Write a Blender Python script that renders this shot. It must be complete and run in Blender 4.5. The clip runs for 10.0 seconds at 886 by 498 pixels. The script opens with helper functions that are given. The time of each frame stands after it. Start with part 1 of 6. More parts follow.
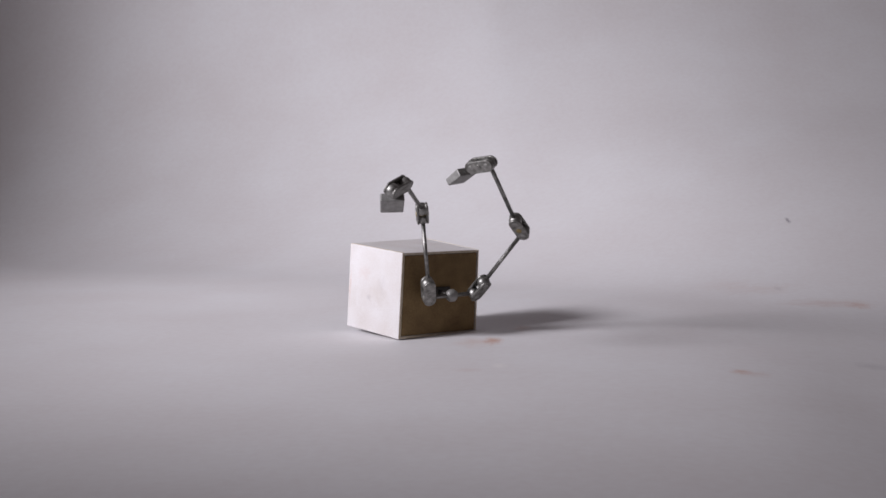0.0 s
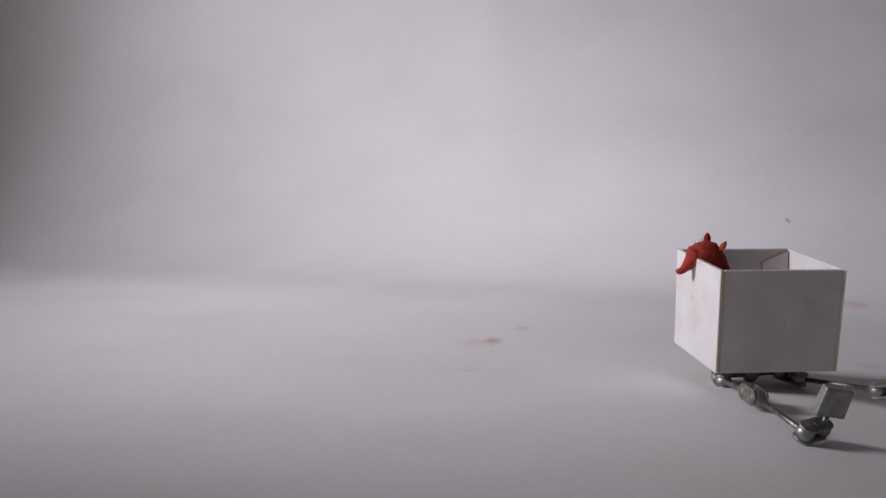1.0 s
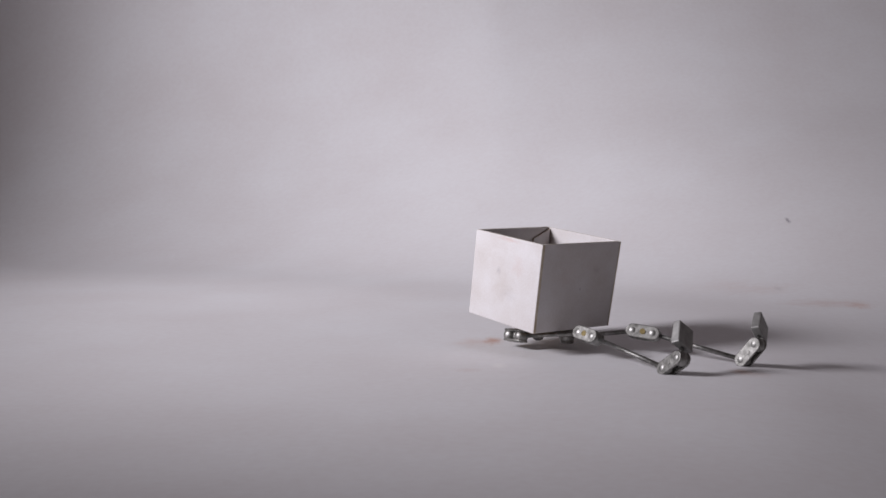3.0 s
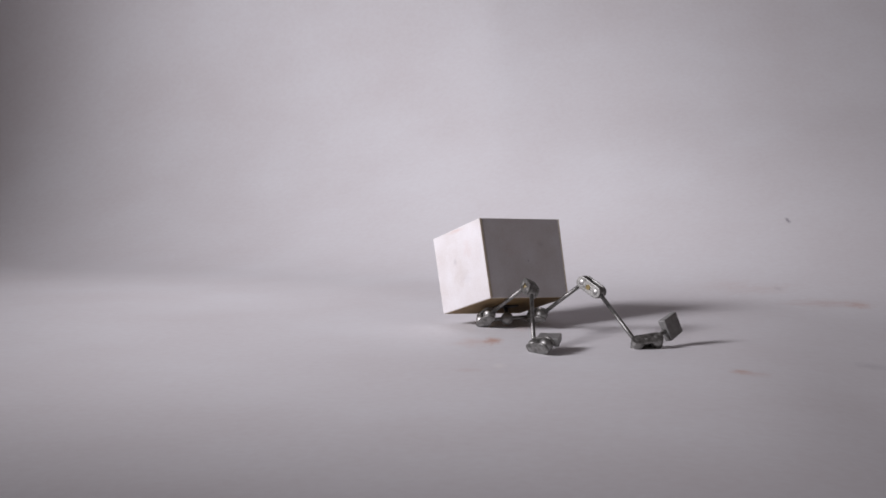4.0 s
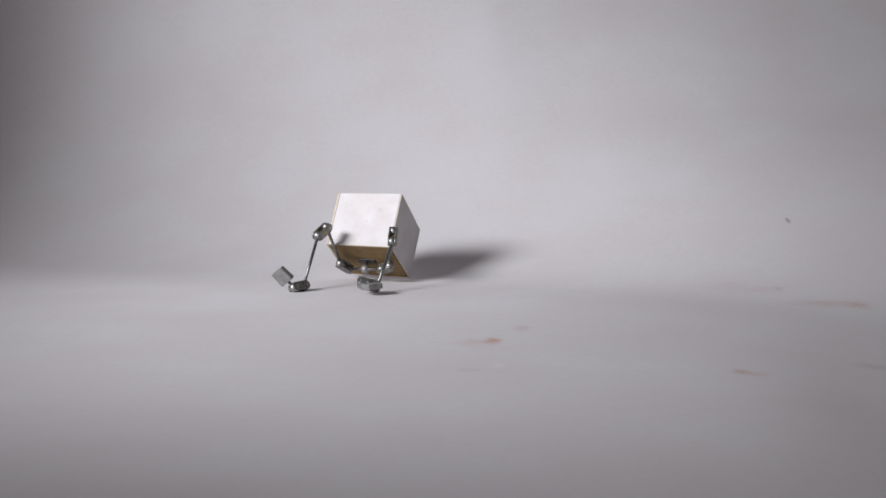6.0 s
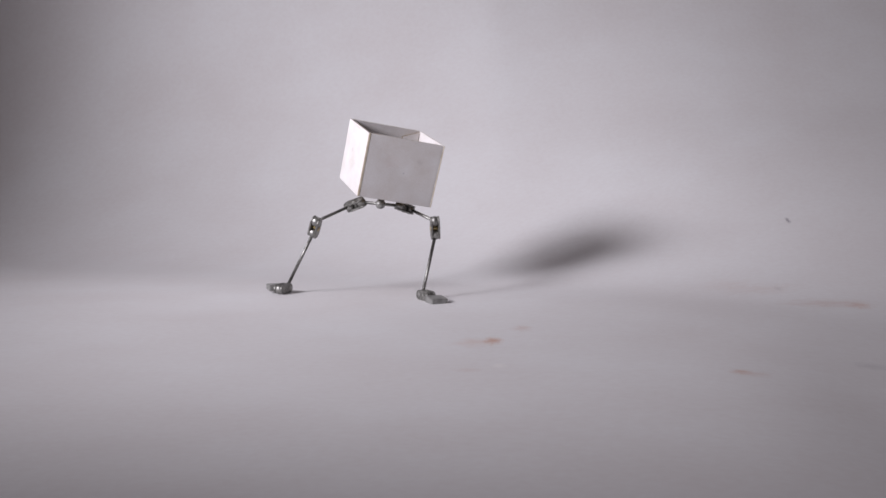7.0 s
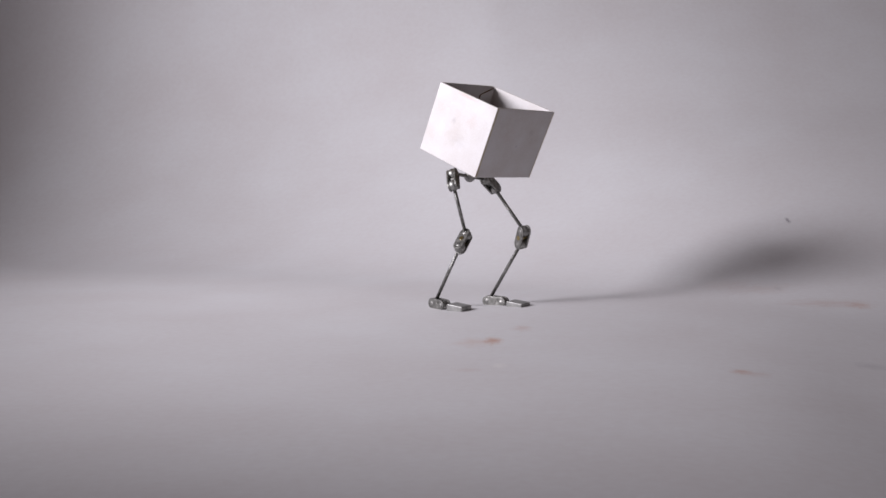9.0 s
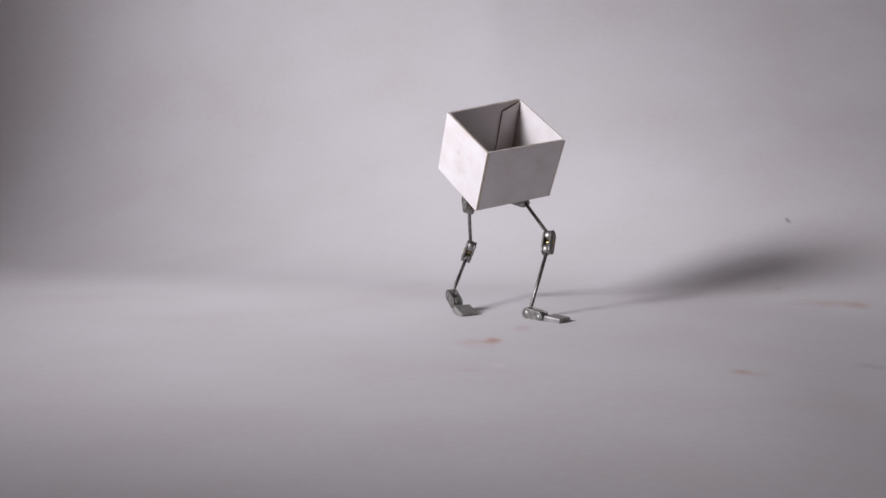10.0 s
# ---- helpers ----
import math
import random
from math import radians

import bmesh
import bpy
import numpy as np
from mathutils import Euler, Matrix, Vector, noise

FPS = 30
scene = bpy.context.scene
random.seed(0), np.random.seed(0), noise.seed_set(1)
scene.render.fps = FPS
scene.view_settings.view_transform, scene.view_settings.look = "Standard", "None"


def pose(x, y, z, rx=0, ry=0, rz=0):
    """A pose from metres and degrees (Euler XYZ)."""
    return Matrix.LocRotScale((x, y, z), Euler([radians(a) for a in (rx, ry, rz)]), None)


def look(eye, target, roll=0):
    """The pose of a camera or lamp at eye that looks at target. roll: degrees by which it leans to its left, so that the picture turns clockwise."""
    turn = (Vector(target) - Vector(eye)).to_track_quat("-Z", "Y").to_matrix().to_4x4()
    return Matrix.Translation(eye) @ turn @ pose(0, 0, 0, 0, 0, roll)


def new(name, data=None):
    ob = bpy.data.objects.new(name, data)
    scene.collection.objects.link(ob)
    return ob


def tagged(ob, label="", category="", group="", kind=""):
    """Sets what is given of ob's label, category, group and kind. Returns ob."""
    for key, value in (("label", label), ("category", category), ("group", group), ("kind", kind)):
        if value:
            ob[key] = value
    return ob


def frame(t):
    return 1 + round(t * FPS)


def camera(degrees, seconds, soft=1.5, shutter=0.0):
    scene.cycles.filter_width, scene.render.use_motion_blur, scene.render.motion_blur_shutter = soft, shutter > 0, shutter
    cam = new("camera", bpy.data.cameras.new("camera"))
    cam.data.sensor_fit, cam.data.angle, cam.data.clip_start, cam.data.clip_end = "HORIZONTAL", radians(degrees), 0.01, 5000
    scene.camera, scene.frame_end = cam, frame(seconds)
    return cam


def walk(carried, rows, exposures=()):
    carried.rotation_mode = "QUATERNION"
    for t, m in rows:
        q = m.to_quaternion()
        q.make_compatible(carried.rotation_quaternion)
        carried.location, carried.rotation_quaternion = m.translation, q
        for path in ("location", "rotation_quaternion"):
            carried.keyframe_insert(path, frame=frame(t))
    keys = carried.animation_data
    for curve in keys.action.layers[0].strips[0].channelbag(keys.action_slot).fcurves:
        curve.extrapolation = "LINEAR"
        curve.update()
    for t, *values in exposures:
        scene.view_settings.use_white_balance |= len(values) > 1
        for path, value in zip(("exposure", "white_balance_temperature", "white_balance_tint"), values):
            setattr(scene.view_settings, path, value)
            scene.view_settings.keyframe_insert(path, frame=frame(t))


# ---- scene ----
cam = camera(40.98, 10.0, soft=1.6)
STAND = pose(0, 0, 0.1527, 84.947, 0, 0)
walk(cam, [(0.0, STAND), (10.0, STAND)], exposures=[
    (0.0, 0.0, 6500, 10), (1.05, 0.0, 6500, 10), (1.2, 0.0, 6400, 5), (2.2, 0.0, 6400, 5), (2.45, 0.0, 6500, 10),
    (5.2, 0.0, 6500, 10), (6.3, 0.0, 6450, 5), (6.6, 0.0, 6450, 5), (6.8, 0.0, 6500, 10), (10.0, 0.0, 6500, 10)])

# ---- world and light ----
world = bpy.data.worlds.new("studio_dusk")
scene.world = world
world.use_nodes = True
world.node_tree.nodes["Background"].inputs["Color"].default_value = (1.0, 0.845, 0.875, 1)
world.node_tree.nodes["Background"].inputs["Strength"].default_value = 0.081

# one unseen broad key lamp, split into two spots: place, aim, cone, power
for eye, aim, cone, power in (
    ((-0.856, 0.516, 0.550), (0.041, 0.958, 0.547), 104.8, 62.2),
    ((-0.981, 0.720, 0.550), (-0.266, 1.388, 0.347), 72.1, 34.5),
):
    key = bpy.data.lights.new("split_key_lamp", "SPOT")
    key.energy = power
    key.color = (0.962, 0.932, 1.0)
    key.spot_size = radians(cone)
    key.spot_blend = 0.96
    key.shadow_soft_size = 0.15
    new("split_key_lamp", key).matrix_world = look(eye, aim)


# ---- materials ----
def material(name, base, rough=0.6, metal=0.0):
    m = bpy.data.materials.new(name)
    m.use_nodes = True
    b = m.node_tree.nodes["Principled BSDF"]
    b.inputs["Base Color"].default_value = (*base, 1)
    b.inputs["Roughness"].default_value = rough
    b.inputs["Metallic"].default_value = metal
    return m, m.node_tree, b


def node(nt, kind, **values):
    n = nt.nodes.new(kind)
    for k, v in values.items():
        n.inputs[k.replace("_", " ")].default_value = v
    return n


def mottled(name, a, b_col, scale, fine, rough, metal=0.0, bump=0.1, spread=(0.35, 0.65), distance=0.0003):
    """Two tones mixed by coarse and fine noise, with fine relief."""
    m, nt, b = material(name, a, rough, metal)
    co = nt.nodes.new("ShaderNodeTexCoord")
    n1, n2 = node(nt, "ShaderNodeTexNoise", Scale=scale, Detail=5.0), node(nt, "ShaderNodeTexNoise", Scale=fine, Detail=4.0)
    for n in (n1, n2):
        nt.links.new(co.outputs["Object"], n.inputs["Vector"])
    mixf = nt.nodes.new("ShaderNodeMath")
    mixf.operation = "MULTIPLY_ADD"
    mixf.inputs[1].default_value = 0.35
    nt.links.new(n2.outputs["Fac"], mixf.inputs[0])
    sc = nt.nodes.new("ShaderNodeMath")
    sc.operation = "MULTIPLY"
    sc.inputs[1].default_value = 0.65
    nt.links.new(n1.outputs["Fac"], sc.inputs[0])
    nt.links.new(sc.outputs[0], mixf.inputs[2])
    ramp = nt.nodes.new("ShaderNodeValToRGB")
    ramp.color_ramp.elements[0].position, ramp.color_ramp.elements[1].position = spread
    ramp.color_ramp.elements[0].color, ramp.color_ramp.elements[1].color = (*a, 1), (*b_col, 1)
    nt.links.new(mixf.outputs[0], ramp.inputs[0])
    nt.links.new(ramp.outputs[0], b.inputs["Base Color"])
    bp = node(nt, "ShaderNodeBump", Strength=bump, Distance=distance)
    nt.links.new(n2.outputs["Fac"], bp.inputs["Height"])
    nt.links.new(bp.outputs[0], b.inputs["Normal"])
    return m


def stained(m, spots):
    """Soft irregular stains on a material: each (centre, radii, colour, strength), in the object's own metres."""
    nt = m.node_tree
    b = nt.nodes["Principled BSDF"]
    co = nt.nodes.new("ShaderNodeTexCoord")
    for i, (centre, radii, colour, strength) in enumerate(spots):
        sub = nt.nodes.new("ShaderNodeVectorMath")
        sub.operation = "SUBTRACT"
        sub.inputs[1].default_value = centre
        nt.links.new(co.outputs["Object"], sub.inputs[0])
        div = nt.nodes.new("ShaderNodeVectorMath")
        div.operation = "DIVIDE"
        div.inputs[1].default_value = radii
        nt.links.new(sub.outputs[0], div.inputs[0])
        wob = node(nt, "ShaderNodeTexNoise", Scale=1.3 + 0.2 * i, Detail=5.0, Roughness=0.7)
        nt.links.new(div.outputs[0], wob.inputs["Vector"])
        ln = nt.nodes.new("ShaderNodeVectorMath")
        ln.operation = "LENGTH"
        nt.links.new(div.outputs[0], ln.inputs[0])
        add = nt.nodes.new("ShaderNodeMath")
        add.operation = "MULTIPLY_ADD"
        add.inputs[1].default_value = 1.6
        nt.links.new(wob.outputs["Fac"], add.inputs[0])
        nt.links.new(ln.outputs["Value"], add.inputs[2])
        rng = nt.nodes.new("ShaderNodeMapRange")
        rng.interpolation_type = "SMOOTHSTEP"
        for k, v in (("From Min", 0.75), ("From Max", 1.75), ("To Min", strength), ("To Max", 0.0)):
            rng.inputs[k].default_value = v
        nt.links.new(add.outputs[0], rng.inputs["Value"])
        mix = nt.nodes.new("ShaderNodeMix")
        mix.data_type = "RGBA"
        mix.inputs["B"].default_value = (*colour, 1)
        old = b.inputs["Base Color"].links[0].from_socket
        nt.links.new(rng.outputs[0], mix.inputs["Factor"])
        nt.links.new(old, mix.inputs["A"])
        nt.links.new(mix.outputs["Result"], b.inputs["Base Color"])
    return m


PAPER = mottled("grey_white_paper", (0.705, 0.680, 0.690), (0.755, 0.748, 0.765), 7.0, 160.0, 0.75, bump=0.15)
WHITE = mottled("white_paint", (0.610, 0.572, 0.556), (0.705, 0.690, 0.698), 45.0, 900.0, 0.6, bump=0.25)
ORANGE, PINK, SMUDGE = (0.50, 0.20, 0.09), (0.56, 0.40, 0.36), (0.30, 0.28, 0.31)
UMBER = (0.40, 0.31, 0.24)
stained(PAPER, [
    ((0.0387, 0.9069, 0.0011), (0.011, 0.024, 0.02), ORANGE, 0.62),
    ((0.0242, 0.9013, 0.0010), (0.024, 0.03, 0.02), ORANGE, 0.22),
    ((0.0651, 0.9651, 0.0020), (0.012, 0.022, 0.02), PINK, 0.4),
    ((0.1998, 0.7830, 0.0010), (0.011, 0.012, 0.02), ORANGE, 0.42),
    ((0.2070, 0.7773, 0.0007), (0.02, 0.014, 0.02), PINK, 0.3),
    ((0.3826, 1.0819, 0.0050), (0.018, 0.018, 0.03), ORANGE, 0.34),
    ((0.3561, 1.0889, 0.0059), (0.06, 0.022, 0.03), PINK, 0.36),
    ((0.3128, 1.1511, 0.0114), (0.05, 0.03, 0.03), PINK, 0.2),
    ((0.2864, 1.1778, 0.0126), (0.04, 0.034, 0.03), PINK, 0.16),
    ((0.3104, 0.8449, -0.0073), (0.024, 0.016, 0.02), SMUDGE, 0.22),
    ((0.3273, 1.1500, 0.0122), (0.006, 0.012, 0.02), SMUDGE, 0.24),
    ((0.3946, 1.3547, 0.0658), (0.0036, 0.03, 0.0042), SMUDGE, 0.95),
    ((0.0387, 0.8055, 0.0009), (0.008, 0.014, 0.02), (0.82, 0.80, 0.79), 0.6),
    ((0.0170, 0.7905, 0.0007), (0.014, 0.012, 0.02), PINK, 0.22),
])
stained(WHITE, [
    ((0.004, -0.0355, 0.031), (0.0016, 0.004, 0.0020), SMUDGE, 0.85), ((-0.001, -0.0355, 0.016), (0.0012, 0.004, 0.0012), SMUDGE, 0.55),
    ((0.018, -0.0355, 0.044), (0.006, 0.004, 0.005), SMUDGE, 0.16), ((-0.0400, 0.007, 0.039), (0.004, 0.0034, 0.0040), SMUDGE, 0.34),
    ((-0.0400, -0.004, 0.024), (0.004, 0.012, 0.008), SMUDGE, 0.13), ((-0.0390, 0.0, 0.0635), (0.004, 0.016, 0.0026), ORANGE, 0.45),
    ((-0.012, -0.0355, 0.040), (0.016, 0.004, 0.012), PINK, 0.20), ((-0.0400, -0.012, 0.046), (0.004, 0.010, 0.012), PINK, 0.22),
    ((-0.0400, 0.002, 0.030), (0.004, 0.016, 0.016), UMBER, 0.20), ((0.012, -0.0355, 0.022), (0.022, 0.004, 0.014), UMBER, 0.16),
    ((-0.024, -0.0355, 0.052), (0.014, 0.004, 0.012), UMBER, 0.16), ((0.030, -0.0355, 0.056), (0.010, 0.004, 0.010), UMBER, 0.14),
])
RIM = mottled("worn_painted_rim", (0.36, 0.29, 0.22), (0.60, 0.565, 0.54), 130.0, 900.0, 0.7, bump=0.3)
TAN = mottled("raw_board_edge", (0.52, 0.43, 0.31), (0.68, 0.61, 0.50), 200.0, 1500.0, 0.8, bump=0.3)
BROWN = mottled("brown_board_and_strip_shade", (0.155, 0.095, 0.036), (0.26, 0.172, 0.072), 60.0, 700.0, 0.75, bump=0.3)
STEEL = mottled("worn_steel", (0.15, 0.147, 0.138), (0.42, 0.415, 0.395), 250.0, 1800.0, 0.53, metal=1.0, bump=0.3)
BRIGHT = mottled("polished_steel", (0.22, 0.218, 0.205), (0.46, 0.455, 0.44), 300.0, 1500.0, 0.48, metal=1.0, bump=0.08)
ROD = mottled("steel_rod", (0.14, 0.137, 0.13), (0.36, 0.355, 0.34), 300.0, 2500.0, 0.42, metal=1.0, bump=0.5)
BLOCK = mottled("grey_metal_block", (0.23, 0.228, 0.22), (0.38, 0.377, 0.365), 220.0, 1600.0, 0.5, metal=0.55, bump=0.25)
DARK = mottled("dark_iron", (0.05, 0.048, 0.045), (0.10, 0.095, 0.09), 200.0, 1500.0, 0.5, metal=0.6, bump=0.2)
BRASS = mottled("tarnished_brass", (0.30, 0.23, 0.10), (0.46, 0.37, 0.19), 250.0, 1500.0, 0.35, metal=1.0, bump=0.2)
CLAY = mottled("red_clay", (0.23, 0.013, 0.005), (0.40, 0.032, 0.010), 140.0, 600.0, 0.8, bump=0.9, distance=0.0006)


# ---- building helpers ----
def mesh(name, bm, mats):
    bmesh.ops.recalc_face_normals(bm, faces=bm.faces)
    me = bpy.data.meshes.new(name)
    bm.to_mesh(me)
    bm.free()
    for m in mats if isinstance(mats, (list, tuple)) else [mats]:
        me.materials.append(m)
    return me


def part(name, bm, mats, parent, label=""):
    ob = new(name, bm if isinstance(bm, bpy.types.Mesh) else mesh(name, bm, mats))
    ob.parent = parent
    return tagged(ob, label=label)


def slab(sx, sy, sz, at=(0, 0, 0), bevel=0.0004, segments=2):
    bm = bmesh.new()
    bmesh.ops.create_cube(bm, size=1, matrix=Matrix.Translation(at) @ Matrix.Diagonal((sx, sy, sz, 1)))
    if bevel:
        bmesh.ops.bevel(bm, geom=bm.edges[:], offset=bevel, segments=segments, affect="EDGES", profile=0.5)
    return bm


def rod_mesh(r, a, b, sides=14):
    """A rod along local y from a to b, with a slightly eased end."""
    bm = bmesh.new()
    bmesh.ops.create_cone(bm, cap_ends=True, segments=sides, radius1=r, radius2=r, depth=b - a,
                          matrix=Matrix.Translation((0, (a + b) / 2, 0)) @ Matrix.Rotation(radians(90), 4, "X"))
    for f in bm.faces:
        f.smooth = len(f.verts) == 4
    return bm


def ball(r, at=(0, 0, 0), u=18, v=12):
    bm = bmesh.new()
    bmesh.ops.create_uvsphere(bm, u_segments=u, v_segments=v, radius=r, matrix=Matrix.Translation(at))
    for f in bm.faces:
        f.smooth = True
    return bm


def stadium(length, width, thick, at_x, bevel=0.0006):
    """A plate with rounded ends, lying in the local y-z plane; its ball centres at y = 0 and y = length."""
    bm = bmesh.new()
    r = width / 2
    ring = [(math.cos(radians(a)) * r, length + math.sin(radians(a)) * r) for a in range(0, 181, 20)]
    ring += [(math.cos(radians(a)) * r, math.sin(radians(a)) * r) for a in range(180, 361, 20)]
    lo = [bm.verts.new((at_x - thick / 2, y, z)) for z, y in ring]
    hi = [bm.verts.new((at_x + thick / 2, y, z)) for z, y in ring]
    bm.faces.new(lo), bm.faces.new(hi[::-1])
    for i in range(len(ring)):
        k = (i + 1) % len(ring)
        bm.faces.new((lo[i], hi[i], hi[k], lo[k]))
    edges = [e for e in bm.edges if len({round(v.co.x, 6) for v in e.verts}) == 1]
    bmesh.ops.bevel(bm, geom=edges, offset=bevel, segments=2, affect="EDGES", profile=0.5)
    return bm


# ---- backdrop sheet ----
BEND_X = (-2.0, -0.8, -0.5, -0.2, 0.0, 0.10, 0.20, 0.30, 0.45, 0.80, 2.0)
BEND_Y = (1.541, 1.521, 1.450, 1.408, 1.268, 1.224, 1.147, 1.015, 0.973, 0.930, 0.830)
# gentle waves of the loose paper: centre, half lengths, turn, height
WAVES = ((-0.395, 1.029, 0.186, 0.064, -0.246, 0.0022), (0.138, 0.674, 0.163, 0.104, 0.943, 0.0029),
         (0.273, 0.642, 0.036, 0.122, -0.194, -0.0038), (0.242, 1.094, 0.153, 0.139, 0.031, 0.0058))


def eased(x, xs, ys, width):
    """The line through the points, rounded over that width."""
    total = weight = 0.0
    for i in range(-11, 12):
        d = i * 0.2
        g = math.exp(-0.5 * d * d)
        total += g * float(np.interp(x + d * width, xs, ys))
        weight += g
    return total / weight


def backdrop_place(x, s):
    """The place on the sheet at x, s metres along it from the front edge: flat table, round bend, wall."""
    start, s0, top = eased(x, BEND_X, BEND_Y, 0.13), -0.7, radians(82)
    r = eased(x, (-2.0, -0.35, 0.20, 2.0), (0.517, 0.517, 0.712, 0.712), 0.13)
    flat = start - s0
    a = (s - flat) / r
    rest = max(0.0, s - flat - r * top)
    a = max(0.0, min(a, top))
    z = r * (1 - math.cos(a)) + rest * math.sin(top)
    y = min(s0 + s, start) + r * math.sin(a) + rest * math.cos(top)
    fold = 0.5 * (x - 0.078 + math.hypot(x - 0.078, 0.008))
    y += 0.783 * (1.35 - start) * min(1.0, z / 0.5) + 0.139 * fold * min(1.0, z / 0.2)
    for cx, cy, sx, sy, turn, high in WAVES:
        u = ((x - cx) * math.cos(turn) + (y - cy) * math.sin(turn)) / sx
        v = ((y - cy) * math.cos(turn) - (x - cx) * math.sin(turn)) / sy
        z += high * math.exp(-0.5 * (u * u + v * v))
    # front corner sloped away from the lamps, to make it darker
    u = (x - 0.211) * math.cos(0.279) - (y - 0.746) * math.sin(0.279)
    return y, z - 0.0562 * (u + math.hypot(u, 0.043)) * max(0.0, min(1.0, (1.15 - y) / 0.3))


def build_backdrop():
    bm = bmesh.new()
    nx, ns = 190, 210
    rows = []
    for j in range(ns + 1):
        s = 4.1 * j / ns
        row = []
        for i in range(nx + 1):
            x = -1.9 + 3.8 * i / nx
            y, z = backdrop_place(x, s)
            soft = min(1.0, z / 0.15)
            y -= soft * 0.006 * noise.noise(Vector((x * 2.2, z * 1.6, 3.0)))
            row.append(bm.verts.new((x, y, z)))
        rows.append(row)
    for j in range(ns):
        for i in range(nx):
            bm.faces.new((rows[j][i], rows[j][i + 1], rows[j + 1][i + 1], rows[j + 1][i])).smooth = True
    ob = new("backdrop", mesh("backdrop", bm, PAPER))
    tagged(ob, "pale grey seamless paper sheet curving up from the table", "backdrop", kind="structure")
    return ob


build_backdrop()


# ---- the box figure on wire legs ----
BW, BD, BH, TH = 0.0793, 0.0693, 0.0648, 0.0022
JOINT, THIGH, SHIN, TOE, HALF_BAR, DROP = 0.0148, 0.0511, 0.0665, 0.0170, 0.0210, 0.0110


# how far each corner of the handmade box is out of square, in mm: bottom, then top
OFF = {(-1, -1): ((1.54, 2.58, 1.17), (-0.33, 0.39, 1.58)), (-1, 1): ((0.69, 0.93, 0.63), (-1.78, -1.67, 0.09)),
       (1, -1): ((1.12, 0.96, -0.34), (-0.19, -3.15, 0.55)), (1, 1): ((1.01, -0.26, -1.56), (-2.16, 0.99, -2.04))}


def skewed(bm):
    """The piece, pulled out of square with the box that it belongs to."""
    for v in bm.verts:
        fx, fy, fz = v.co.x / BW, v.co.y / BD, v.co.z / BH
        shift = Vector()
        for (sx, sy), (low, high) in OFF.items():
            w = (0.5 + sx * fx) * (0.5 + sy * fy)
            shift += w * (1 - fz) * Vector(low) + w * fz * Vector(high)
        v.co += 0.001 * shift
    return bm


def wall_panel(name, sx, sy, sz, at, raw_axis, parent, label=""):
    """A painted board with a raw underside, and a raw front edge where raw_axis is 1."""
    bm = slab(sx, sy, sz, at, 0.0006)
    bm.normal_update()
    for f in bm.faces:
        n = f.normal
        f.material_index = 1 if (raw_axis == 1 and n.y < -0.9) or n.z < -0.9 else 2 if n.z > 0.9 else 0
    return part(name, skewed(bm), [WHITE, TAN, RIM], parent, label)


def toe_shape():
    """A foot block that thins towards its front, with eased edges."""
    bm = slab(0.0172, 0.0164, 0.0066, (0, TOE - 0.0005, 0), 0, 1)
    for v in bm.verts:
        if v.co.y > TOE:
            v.co.z *= 0.86
            v.co.x *= 0.95
    bmesh.ops.bevel(bm, geom=bm.edges[:], offset=0.0009, segments=2, affect="EDGES", profile=0.5)
    return bm


